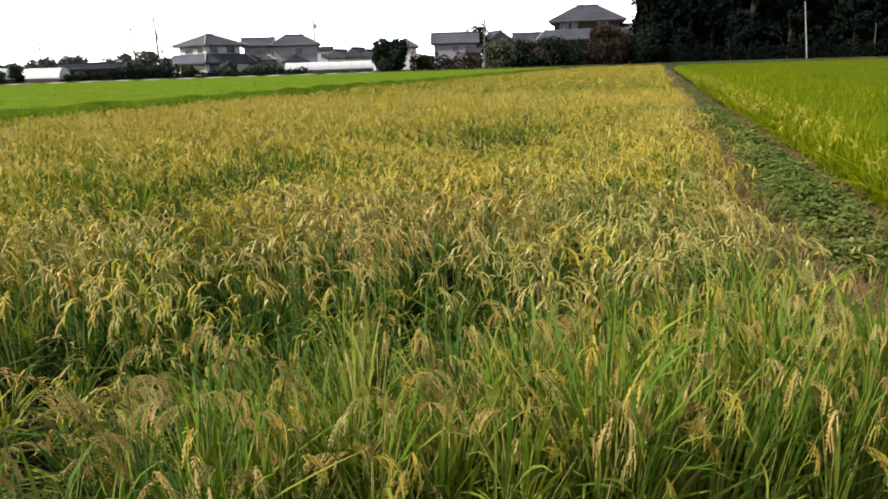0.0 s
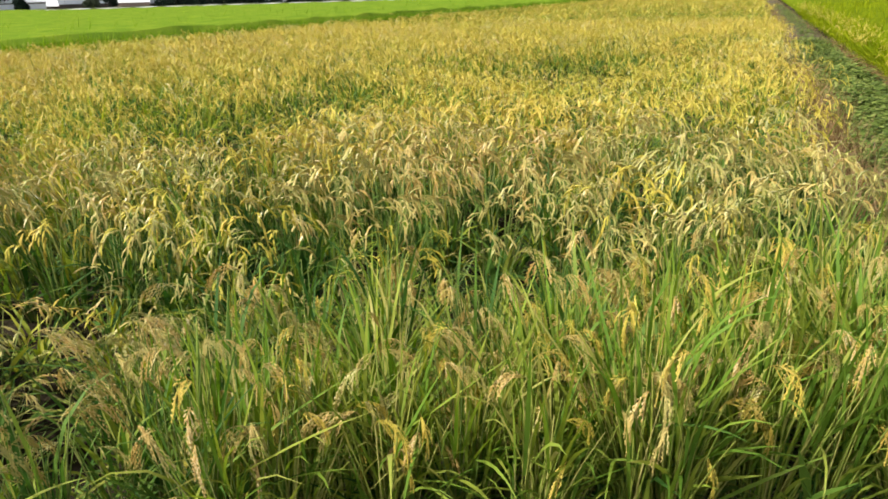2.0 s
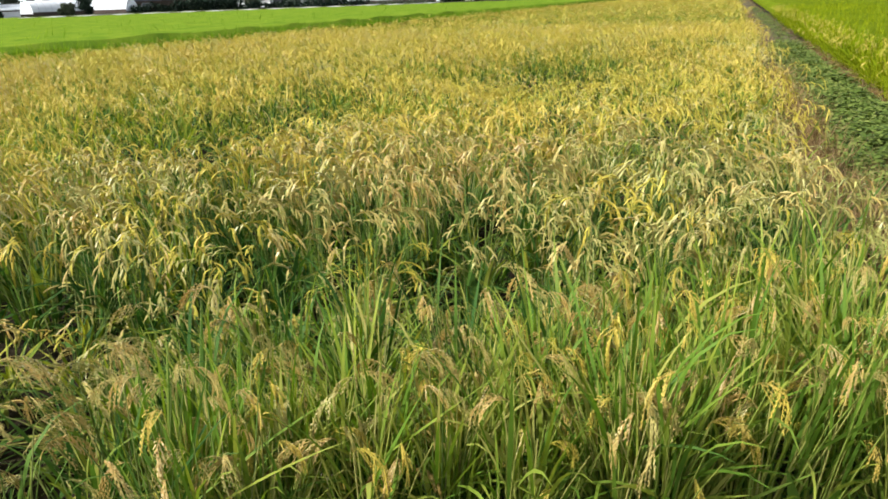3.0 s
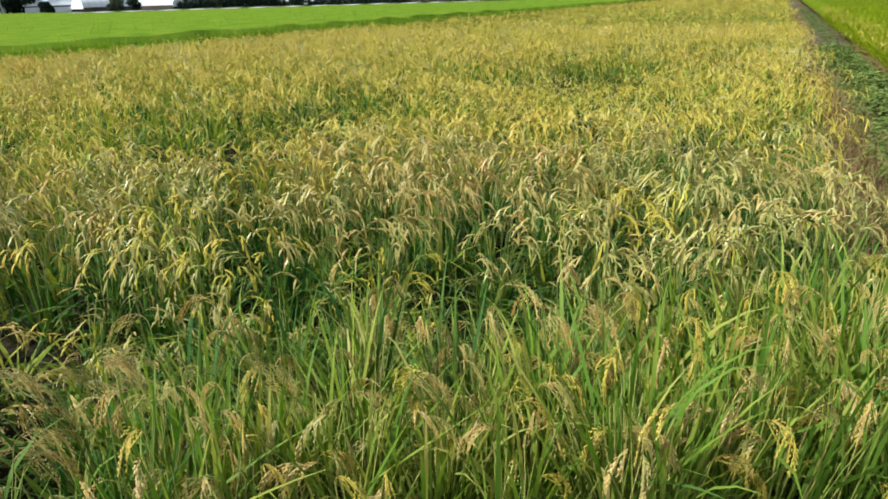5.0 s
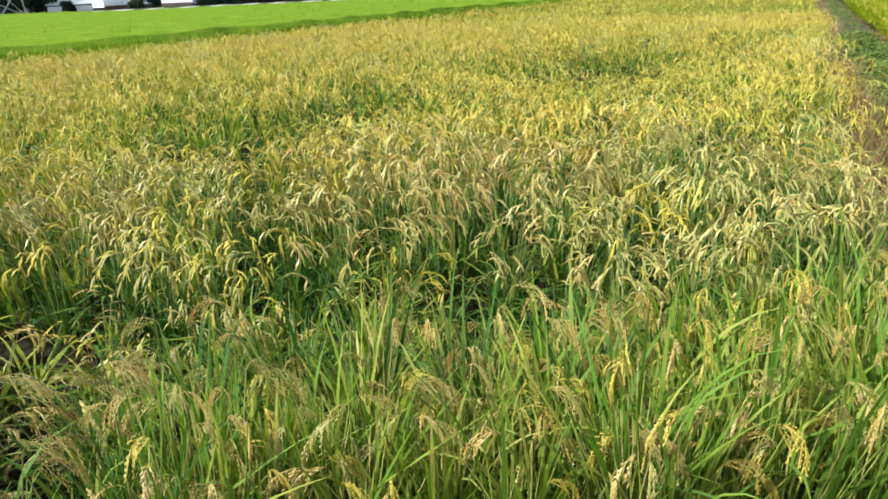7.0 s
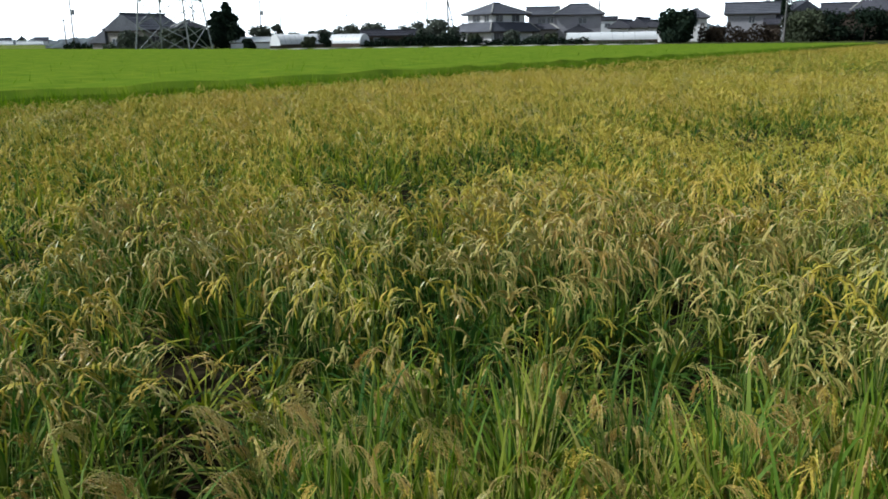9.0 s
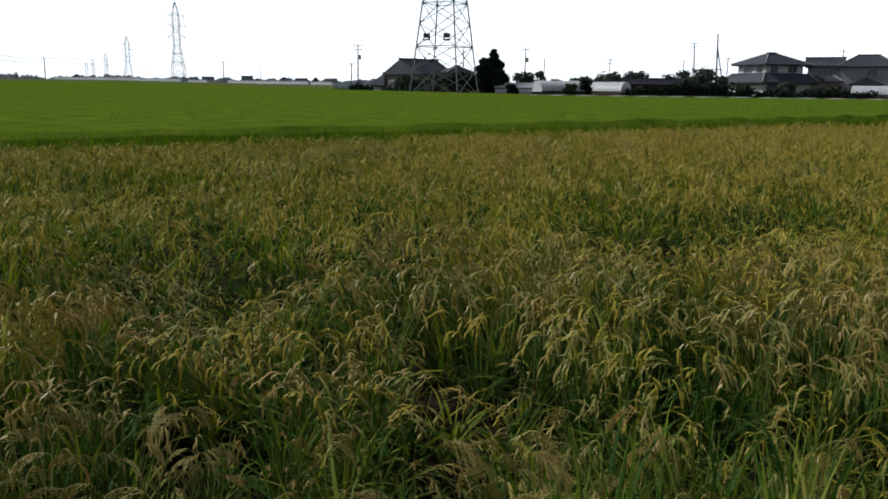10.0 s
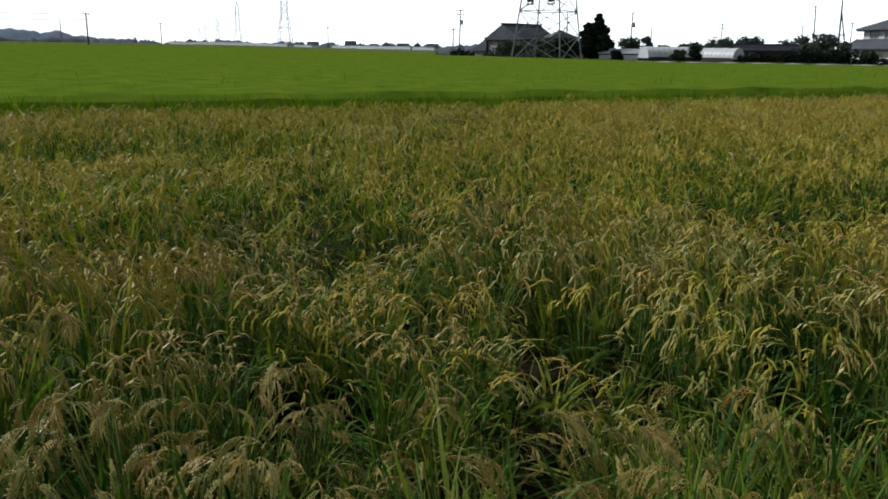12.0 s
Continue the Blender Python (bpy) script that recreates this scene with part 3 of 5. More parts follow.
rest = np.ones(len(crop), bool)
rest[close] = False
mid_t = [hill_template(1, 23, 3, 10, tall=0.62, width=0.018, leaf=0 if k % 3 else 3, grain=4 if k % 4 == 0 else 1) for k in range(12)]
mid_g = [hill_template(1, 29, 3, 7, tall=0.72, width=0.018, leaf=3 if k % 2 else 0, grain=4 if k % 2 else 1) for k in range(5)]
low_t = [hill_template(0, 12, 2, 9, tall=0.63, width=0.020, leaf=3 if k % 3 else 0, grain=4 if k % 6 else 1) for k in range(12)]
low_g = [hill_template(0, 17, 2, 5, tall=0.74, width=0.020, leaf=3 if k % 2 else 0, grain=4) for k in range(6)]
mid = crop[rest & (far_off < 6.3) & seen]
low = crop[rest & (far_off >= 6.3) & seen]
low = low[rng.random(len(low)) < 0.85]
out_y = rng.uniform(24, 101, 5600)
out_x = rng.uniform(0, 1, len(out_y))
out = np.stack([left_x(out_y) + out_x * (bund_x(out_y, 0.85) - left_x(out_y)), out_y], -1)
out_t = [hill_template(-1, 13, 1, 2 + k % 2, tall=0.80, width=0.024, leaf=3, grain=4) for k in range(8)]
behind = crop[rest & ~seen]
behind = behind[rng.random(len(behind)) < 0.08]


def greener(p):
    """Where the crop is greener: in patches a metre or two across, and in its hollows."""
    g = wave(p[:, 0], p[:, 1], 1.5, 4.0) + rng.normal(0, 0.35, len(p))
    for x, y, r, drop in HOLLOWS:
        g += 2.2 * drop * np.exp(-((p[:, 0] - x) ** 2 + (p[:, 1] - y) ** 2) / (2.0 * r * r))
    g += np.clip((-p[:, 0] - 2.0) / 6.0, 0, 0.45) * (p[:, 1] < 9)
    return g > 0.22 + 0.2 * (np.hypot(p[:, 0], p[:, 1]) > 11)


mg, lg = greener(mid), greener(low)
crop_mass("ripe_rice", [scatter(mid_t, rows_of(mid[~mg], 1.0, stature(mid[~mg]), clumps=True)), scatter(mid_g, rows_of(mid[mg], 1.0, stature(mid[mg]), clumps=True)),
                        scatter(low_t, rows_of(low[~lg], 1.1, stature(low[~lg]), clumps=True)), scatter(low_g, rows_of(low[lg], 1.1, stature(low[lg]), clumps=True)),
                        scatter(out_t, rows_of(out, 1.5, stature(out))), scatter(low_t, rows_of(behind, 1.4, 1.0))],
          [LEAF, GRAIN, STALK, LEAF_GOLD, GRAIN_GOLD], "ripening golden rice crop with drooping heads")


def green_template(leaves, seg, width, tall=1.03):
    return leaves_geo(leaves, seg, tall, width, 0, 0.25).arrays()


def lift(x, y):
    """The plain rises a little far off on the left."""
    b = np.degrees(np.arctan2(-x, y))
    return 1.45 * np.interp(b, [50, 62, 80, 90], [0.0, 0.35, 1.0, 1.0]) * np.clip((np.hypot(x, y) - 40) / 138, 0, 1)


def sheet_between(y0, y1, x_a, x_b, z, nx, ny, mat, drop=0.12):
    """The closed canopy of a field, a gently uneven surface."""
    ys = np.linspace(y0, y1, ny)
    f = np.linspace(0, 1, nx) ** 2
    gx = np.array([x_a(y) + (x_b(y) - x_a(y)) * f for y in ys])
    gy = np.repeat(ys[:, None], nx, 1)
    gz = z + 0.05 * wave(gx, gy, 1.3) + rng.normal(0, 0.012, gx.shape)
    gz *= np.sqrt(np.clip(np.abs(gx - gx[:, :1]) / drop, 0, 1))
    gz += lift(gx, gy)
    i, j = np.meshgrid(np.arange(ny - 1), np.arange(nx - 1), indexing="ij")
    q = np.stack([i * nx + j, i * nx + j + 1, (i + 1) * nx + j + 1, (i + 1) * nx + j], -1).reshape(-1, 4)
    return np.stack([gx, gy, gz], -1).reshape(-1, 3), q, np.full(len(q), mat)


def strip_points(n, y0, y1, x_a, x_b, power=1.0):
    y = rng.uniform(y0, y1, n)
    f = rng.uniform(0, 1, n) ** power
    return np.stack([x_a(y) + (x_b(y) - x_a(y)) * f, y], -1)


# the green field beyond the ripe strip, ending at the farm road
lush = [green_template(10, 2, 0.018) for _ in range(8)]
tuft = [green_template(7, 1, 0.035) for _ in range(8)]
front = np.concatenate([strip_points(5200, -30, 62, lambda y: left_x(y) + 0.2, lambda y: left_x(y) - 0.7), strip_points(2000, -34, 62, lambda y: left_x(y) - 0.6, lambda y: left_x(y) - 3.6)])
backs = strip_points(10500, -60, 95, lambda y: left_x(y) - 3.2, lambda y: left_x(y) - 60, 1.8)
backs = backs[np.hypot(backs[:, 0], backs[:, 1]) < 100]
far_tufts = rows_of(backs, 2.0, rng.uniform(0.98, 1.1, len(backs)), 0, 0.05)
far_tufts[:, 2] = lift(backs[:, 0], backs[:, 1])
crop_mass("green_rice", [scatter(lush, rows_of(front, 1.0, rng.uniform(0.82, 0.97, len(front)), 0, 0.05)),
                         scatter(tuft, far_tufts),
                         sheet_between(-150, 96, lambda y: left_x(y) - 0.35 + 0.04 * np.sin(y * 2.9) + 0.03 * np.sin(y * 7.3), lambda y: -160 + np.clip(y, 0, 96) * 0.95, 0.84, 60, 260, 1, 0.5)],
          [GREEN, GREEN_SHADED], "lush green unripe rice standing in a flat field")

# the lime-green field on the other side of the bund
front = strip_points(2800, 3.9, 45, lambda y: bund_x(y, 2.42), lambda y: bund_x(y, 6.4), 1.3)
backs = strip_points(5600, 4.2, 114, lambda y: bund_x(y, 4.6), lambda y: bund_x(y, 45), 1.8)
heads = [hill_template(0, 11, 2, 2, 0.80, 0.014) for _ in range(6)]
edge = strip_points(420, 3.5, 45, lambda y: bund_x(y, 2.35), lambda y: bund_x(y, 2.8))
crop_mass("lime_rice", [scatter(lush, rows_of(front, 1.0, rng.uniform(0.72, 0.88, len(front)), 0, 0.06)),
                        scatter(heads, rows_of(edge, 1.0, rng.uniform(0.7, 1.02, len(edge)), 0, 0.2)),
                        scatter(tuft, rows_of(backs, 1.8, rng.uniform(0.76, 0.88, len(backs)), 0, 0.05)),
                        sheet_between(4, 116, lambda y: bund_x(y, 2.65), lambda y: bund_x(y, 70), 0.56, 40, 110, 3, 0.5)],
          [LIME, GRAIN_GOLD, STALK, LIME_SHADED], "bright lime-green rice just coming into ear")


# ---- the bund's weeds ----
def weed_template():
    """A low bush of clover: leaflets in threes on short stems, higher in the middle."""
    g = Geo()
    for _ in range(8):
        az, out = rng.uniform(0, 6.28), rng.uniform(0.01, 0.11)
        c = np.array([np.cos(az) * out, np.sin(az) * out, rng.uniform(0.05, 0.20) * (1.15 - 4.5 * out)])
        for k in range(3):
            a = az + k * 2.09
            way = np.array([np.cos(a), np.sin(a), rng.uniform(-0.45, 0.5)])
            side = np.array([-np.sin(a), np.cos(a), rng.uniform(-0.3, 0.3)])
            r = rng.uniform(0.012, 0.024)
            g.add([c, c + way * r + side * r * 0.65, c + way * r * 2, c + way * r - side * r * 0.65], [(0, 1, 2, 3)])
    return g.arrays()


weeds = [weed_template() for _ in range(8)]
p = np.concatenate([strip_points(250, 20, 60, lambda y: bund_x(y, 1.5), lambda y: bund_x(y, 2.0)), strip_points(3300, 5.4, 14, lambda y: bund_x(y, 1.24), lambda y: bund_x(y, 2.0)),
                    strip_points(1100, 13, 22, lambda y: bund_x(y, 1.3), lambda y: bund_x(y, 1.95))])
w = rows_of(p, 1.35, np.clip(0.9 + 0.7 * wave(p[:, 0], p[:, 1], 5.5, 2.0) + rng.normal(0, 0.25, len(p)), 0.3, 2.0), 0.08, 0.15)
w[:, 4] *= 1 + 0.02 * p[:, 1]
crop_mass("bund_weeds", [scatter(weeds, w)], [WEED], "low clover and weeds covering the bank", "weeds")

straw = []
for _ in range(6):
    g = Geo()
    for _ in range(7):
        blade(g, rng.normal(0, 0.05, 3) * (1, 1, 0) + (0, 0, 0.01), rng.uniform(0, 6.28), rng.uniform(0.2, 1.5), rng.uniform(0.2, 1.0), rng.uniform(0.12, 0.35), 0.006, 2, 0)
    straw.append(g.arrays())
p = np.concatenate([strip_points(700, 3.2, 6.6, lambda y: bund_x(y, 1.1), lambda y: bund_x(y, 2.3)),
                    strip_points(2300, 4.0, 15, lambda y: bund_x(y, 0.88), lambda y: bund_x(y, 1.3)), strip_points(500, 15, 60, lambda y: bund_x(y, 0.95), lambda y: bund_x(y, 1.45))])
flank = np.concatenate([strip_points(1600, 5.5, 24, lambda y: bund_x(y, 1.95), lambda y: bund_x(y, 2.4)), strip_points(900, 20, 100, lambda y: bund_x(y, 1.4), lambda y: bund_x(y, 2.3))])
crop_mass("dry_straw", [scatter(straw, rows_of(p, 1.0, rng.uniform(0.7, 1.9, len(p)), 0.06, 0.2)), scatter(straw, rows_of(flank, 1.3, rng.uniform(0.35, 0.9, len(flank)), 0.05, 0.2))],
          [STRAW], "dead brown grass and straw on the bank", "straw")

# weeds and litter along the near edge of the ripe rice
short = []
for _ in range(6):
    g = Geo()
    for _ in range(10):
        blade(g, rng.normal(0, 0.035, 3) * (1, 1, 0), rng.uniform(0, 6.28), rng.uniform(0.05, 0.6), rng.uniform(0.1, 1.2), rng.uniform(0.12, 0.34), 0.007, 3, 0)
    short.append(g.arrays())
x = rng.uniform(-2.2, 1.3, 800)
p = np.stack([x, near_y(x) + rng.uniform(-0.3, 0.6, 800)], -1)
p = p[p[:, 1] > -1.5]
y = rng.uniform(-1.2, 0.9, 260)
p = np.concatenate([p, np.stack([-1.62 - rng.uniform(0, 0.35, 260), y], -1)])
g_p = p[rng.random(len(p)) < 0.5]
crop_mass("edge_grass", [scatter(short, rows_of(g_p, 1.0, rng.uniform(0.4, 1.0, len(g_p)), 0.0, 0.15))], [LEAF], "short green grass and weeds at the feet of the rice", "grass")
crop_mass("edge_litter", [scatter(straw, rows_of(p, 1.2, 0.4, 0.01, 0.4))], [BLEACHED], "bleached dead leaves and straw lying between the rice plants", "straw")


# ---- the farm road and yards beyond the fields ----
YARD = 0.9


def yard_edge(b):
    return np.interp(b, [-25, 0, 20, 50, 66, 72], [124, 112, 104, 101, 113, 118])


bs = np.linspace(-25, 72, 120)
rows = []
for out, z in ((-1.4, -0.05), (0.0, YARD - 0.02), (3.6, YARD), (4.4, YARD), (60, YARD), (190, YARD), (210, -0.1)):
    r = yard_edge(bs) + out + 0.25 * np.sin(bs * 2.3 + out)
    rows.append(np.stack([-np.sin(np.radians(bs)) * r, np.cos(np.radians(bs)) * r, z + 0.04 * np.sin(bs * 3.1 + out)], -1))
k, i = len(bs), np.arange(len(bs) - 1)
g = Geo()
for r in range(6):
    q = np.stack([i, i + 1, i + 1 + k, i + k], 1)
    paved = (bs[:-1] > 24) & (r == 1)
    for mat, pick in enumerate((~paved, paved)):
        if pick.any():
            g.add(np.concatenate([rows[r], rows[r + 1]]), q[pick], mat)
thing("farm_road", g.mesh("farm_road", [BANK, CONCRETE], True), "pale concrete farm road on a low grassy bank", "road", kind="structure")

bs = np.linspace(66, 118, 60)
g = Geo()
rise = 0.95 + np.array([lift(-math.sin(b) * 178, math.cos(b) * 178) for b in np.radians(bs)])
for r0, r1 in ((178, 182),):
    a = np.stack([-np.sin(np.radians(bs)) * r0, np.cos(np.radians(bs)) * r0, rise], -1)
    b = np.stack([-np.sin(np.radians(bs)) * r1, np.cos(np.radians(bs)) * r1, rise + 0.08], -1)
    c = a * (0.985, 0.985, 0) + (0, 0, 0.3)
    i = np.arange(59)
    g.add(np.concatenate([c, a, b]), np.concatenate([np.stack([i, i + 1, i + 61, i + 60], 1), np.stack([i + 60, i + 61, i + 121, i + 120], 1)]))
thing("field_track", g.mesh("field_track", [WEED], True), "low grassy track at the end of the green field", "track", kind="structure")


# ---- houses ----
def frustum(g, x0, x1, y0, y1, z0, a0, a1, b0, b1, z1, mat=0):
    v = [(x0, y0, z0), (x1, y0, z0), (x1, y1, z0), (x0, y1, z0), (a0, b0, z1), (a1, b0, z1), (a1, b1, z1), (a0, b1, z1)]
    g.add(v, [(3, 2, 1, 0), (4, 5, 6, 7), (0, 1, 5, 4), (1, 2, 6, 5), (2, 3, 7, 6), (3, 0, 4, 7)], mat)


def roof_mesh(kind, x0, x1, y0, y1, z0, z1, mat):
    """A roof over the rectangle, eaves at z0 and ridge at z1: hip, along (ridge to the sides), across (gable to the front), lean (high at the front)."""
    g = Geo()
    g.box(x0, x1, y0, y1, z0 - 0.16, z0)
    cx, cy, w, d = (x0 + x1) / 2, (y0 + y1) / 2, x1 - x0, y1 - y0
    if kind == "hip":
        run = min(w, d) / 2
        a0, a1 = (x0 + run * 0.9, x1 - run * 0.9) if w > d else (cx - 0.3, cx + 0.3)
        b0, b1 = (cy - 0.1, cy + 0.1) if w > d else (y0 + run * 0.9, y1 - run * 0.9)
    elif kind == "along":
        a0, a1, b0, b1 = x0, x1, cy - 0.1, cy + 0.1
    elif kind == "across":
        a0, a1, b0, b1 = cx - 0.1, cx + 0.1, y0, y1
    elif kind == "lean":
        a0, a1, b0, b1 = x0, x1, y0, y0 + 0.2
    else:
        a0, a1, b0, b1 = x0 + 1.5, x1 - 1.5, y0 + 1.5, y1 - 1.5
    frustum(g, x0, x1, y0, y1, z0 + 0.002, a0, a1, b0, b1, z1)
    parts = [("roof", g)]
    # Dark strip below the eaves stands in for the shade cast there.
    g = Geo()
    g.box(x0 + 0.12, x1 - 0.12, y0 + 0.12, y1 - 0.12, z0 - 0.30, z0 - 0.163)
    parts.append(("eaves_board", g))
    if kind in ("hip", "skirt"):
        for (ex, ey), (rx, ry) in zip(((x0, y0), (x1, y0), (x1, y1), (x0, y1)), ((a0, b0), (a1, b0), (a1, b1), (a0, b1))):
            g = Geo()
            g.tube([(ex, ey, z0 + 0.04), ((ex + rx) / 2, (ey + ry) / 2, (z0 + z1) / 2 + 0.04), (rx, ry, z1 + 0.04)], 0.13, 5)
            parts.append(("hip_ridge", g))
    if kind != "skirt":
        g = Geo()
        g.box(a0 - 0.12, a1 + 0.12, b0 - 0.12, b1 + 0.12, z1 + 0.003, z1 + 0.24)
        parts.append(("ridge_cap", g))
        # courses of tile standing proud along the slope
        for k in range(1, 6 if kind in ("hip", "along") else 0):
            f = k / 6
            g = Geo()
            y, z = y0 + (b0 - y0) * f, z0 + (z1 - z0) * f
            g.box(x0 + (a0 - x0) * f + 0.05, x1 + (a1 - x1) * f - 0.05, y - 0.06, y + 0.2, z - 0.02, z + 0.045)
            parts.append(("tile_course", g))
    return [(name, g.mesh(name, [{"hip_ridge": CONCRETE, "eaves_board": WOOD}.get(name, mat)])) for name, g in parts]


def add_window(root, x, z, w, h, y, turn=0.0):
    win = part("window", None, root)
    win.matrix_basis = pose(x, y, z, 0, 0, turn)
    g = Geo()
    for a in ((-w / 2 - 0.07, -w / 2, -0.07, h + 0.07), (w / 2, w / 2 + 0.07, -0.07, h + 0.07), (-w / 2, w / 2, h, h + 0.07), (-w / 2, w / 2, -0.07, 0), (-0.03, 0.03, 0, h)):
        g.box(a[0], a[1], -0.07, 0.02, a[2], a[3])
    part("frame", g.mesh("frame", [STEEL]), win, "grey aluminium frame")
    g = Geo()
    g.box(-w / 2, w / 2, -0.03, -0.01, 0, h)
    part("pane", g.mesh("pane", [GLASS]), win)


def house(name, label, bearing, distance, blocks, windows=(), turn=0.0, base=YARD):
    """Blocks: x0, x1, y0, y1, foot, eaves, ridge, roof kind, overhang, wall material, roof material; heights over the ground of the fields."""
    root = tagged(new(name), label, "house" if "house" in name or "villa" in name else name.split("_")[-1])
    root.matrix_basis = facing(bearing, distance, base, turn)
    for x0, x1, y0, y1, foot, eaves, ridge, kind, over, wall, tile in blocks:
        if wall is not None:
            g = Geo()
            g.box(x0, x1, y0, y1, max(foot - base, -0.05), eaves - base)
            g.box(x0 - 0.04, x1 + 0.04, y0 - 0.04, y1 + 0.04, max(foot - base, -0.05), max(foot - base, 0) + 0.35)
            if kind in ("along", "across"):
                if kind == "across":
                    frustum(g, x0, x1, y0, y1, eaves - base, (x0 + x1) / 2 - 0.1, (x0 + x1) / 2 + 0.1, y0, y1, ridge - base - 0.35)
                else:
                    frustum(g, x0, x1, y0, y1, eaves - base, x0, x1, (y0 + y1) / 2 - 0.1, (y0 + y1) / 2 + 0.1, ridge - base - 0.35)
            part("wall", g.mesh("wall", [wall]), root)
        for piece, me in roof_mesh(kind, x0 - over, x1 + over, y0 - over, y1 + over, eaves - base, ridge - base, tile):
            if piece == "roof":
                over_all = part(piece, me, root)
            else:
                part(piece, me, over_all)
    for x, z, w, h, y, *turned in windows:
        add_window(root, x, z - base, w, h, y, turned[0] if turned else 0.0)
    return root


house("farmhouse", "two-storey farmhouse with grey tiled hip roofs and pale walls", 36.1, 149,
      [(-3.8, 3.8, -3.5, 3.5, 3.0, 6.1, 7.9, "hip", 0.9, CREAM, TILE), (-4.8, 4.8, -4.4, 4.4, 0, 3.1, 4.6, "skirt", 1.1, CREAM, TILE)],
      [(-2.2, 4.75, 1.5, 1.1, -3.5), (1.6, 4.75, 1.7, 1.1, -3.5), (-3.8, 4.75, 1.9, 1.1, 1.0, -90), (-3.8, 4.75, 1.2, 1.1, -2.0, -90),
       (-3.0, 1.5, 2.2, 1.5, -4.4), (0.6, 1.4, 2.4, 1.7, -4.4), (-4.8, 1.4, 2.6, 1.6, 0.8, -90)], 40)
house("grey_house", "two-storey grey plastered house with tiled roofs", 31.35, 150,
      [(-6.6, -1.5, 1.5, 8, 0, 6.0, 7.3, "along", 0.6, PLASTER, TILE), (-1.4, 6.5, 0, 5.2, 0, 5.9, 7.6, "hip", 0.7, PLASTER, TILE), (-6.8, -1.5, -0.6, 1.3, 0, 3.4, 4.3, "skirt", 0.5, WEATHERED, TILE_DARK),
       (0.4, 4.6, -2.4, -0.1, 0, 2.9, 3.9, "across", 0.5, WEATHERED, TILE_DARK)],
      [(-4.2, 4.4, 1.4, 1.0, 1.5), (-2.6, 4.4, 1.0, 1.0, 1.5), (3.2, 4.3, 1.3, 0.9, 0), (3.0, 1.4, 1.6, 1.4, -2.4)])
house("white_shed", "small white flat-topped outbuilding behind the houses", 28.5, 160, [(-1.9, 1.9, 0, 4, 0, 5.1, 5.5, "along", 0.25, WHITE, TILE_DARK)], [(0.2, 3.6, 1.0, 0.7, 0)])
for b, x, r in ((27.6, 4.4, 4.55), (26.4, 4.1, 4.8), (25.4, 3.8, 4.35)):
    house("bungalow", "single-storey house with a dark tiled gable roof", b, 137 + x, [(-1.5, 1.5, 0, 6, 0, 3.4, r, "across", 0.5, CREAM, TILE_DARK)], [(0.3, 1.6, 1.0, 1.0, 0)], -18)
house("cottage", "small house with a shallow hip roof behind a dark tree", 22.65, 146, [(-1.9, 1.9, 0, 4, 0, 4.9, 6.2, "hip", 0.5, CREAM, TILE)], [(-0.3, 3.6, 1.0, 0.8, 0)])
house("plastered_house", "plastered two-storey storehouse with a grey gable roof", 19.15, 131,
      [(-3.4, 3.4, 0, 6, 0, 5.0, 6.5, "along", 0.55, PLASTER, TILE), (2.0, 4.0, -1.0, 2, 0, 3.4, 4.4, "along", 0.3, WOOD, TILE_DARK)], [(0.1, 3.6, 0.8, 0.9, 0)])
house("tiled_house", "house with a tiled gable roof half hidden by trees", 15.95, 150, [(-2.0, 2.0, 0, 5, 0, 5.7, 7.2, "across", 0.5, PLASTER, TILE)], [(0.2, 4.2, 1.0, 0.9, 0)], 20)
house("long_house", "long low house with a dark tiled roof", 13.2, 141, [(-4.3, 4.3, 0, 6, 0, 4.9, 6.4, "along", 0.5, WOOD, TILE_DARK)], [(-2.6, 2.6, 1.6, 1.3, 0), (1.5, 2.6, 1.6, 1.3, 0)])
house("villa", "tall house with a broad grey hip roof above a lower roof", 9.9, 131,
      [(-5.2, 5.2, 0, 8, 4.5, 7.7, 10.1, "hip", 0.85, WOOD, TILE_DARK), (-7.0, 7.2, -1.8, 9.5, 0, 4.9, 6.4, "skirt", 0.9, WOOD, TILE_DARK)],
      [(-3.6, 6.5, 1.2, 0.9, 0), (-2.0, 6.5, 0.9, 0.9, 0), (2.4, 6.5, 1.6, 0.9, 0), (-3.0, 2.2, 2.2, 1.6, -1.8), (2.0, 2.2, 2.2, 1.6, -1.8)])
house("annex_house", "small grey annex beside the tall house", 7.0, 137, [(-1.3, 1.4, 0, 3, 0, 6.4, 7.1, "along", 0.25, PLASTER, TILE)])
house("barn_house", "weathered house with a wide sloping gable roof behind the pylon", 59.95, 131,
      [(-3.5, 3.5, -4, 4, 0, 3.8, 6.0, "along", 0.5, WEATHERED, TILE), (-3.5, 3.5, 4.5, 7.6, 0, 2.1, 3.85, "lean", 0.45, WEATHERED, TILE)],
      [(-1.5, 1.6, 1.4, 1.2, -4), (1.6, 1.6, 1.4, 1.2, -4), (-3.5, 3.4, 1.2, 0.9, 0, -90), (-3.5, 1.3, 1.6, 1.2, 2.2, -90)], 40)
house("tool_shed", "small shed with a shallow tiled roof beside the pylon's foot", 57.0, 126, [(-1.9, 1.9, 0, 4, 0, 4.0, 4.95, "hip", 0.4, WEATHERED, TILE_DARK)], [(0.4, 1.5, 1.1, 0.9, 0)], 15)
house("dark_shed", "long low shed with dark boarded walls and a sheet roof", 43.3, 131, [(-5.0, 5.0, 0, 5, 0, 2.6, 3.3, "along", 0.4, WOOD, TILE_DARK)], [(-2.5, 1.3, 1.2, 0.8, 0)])
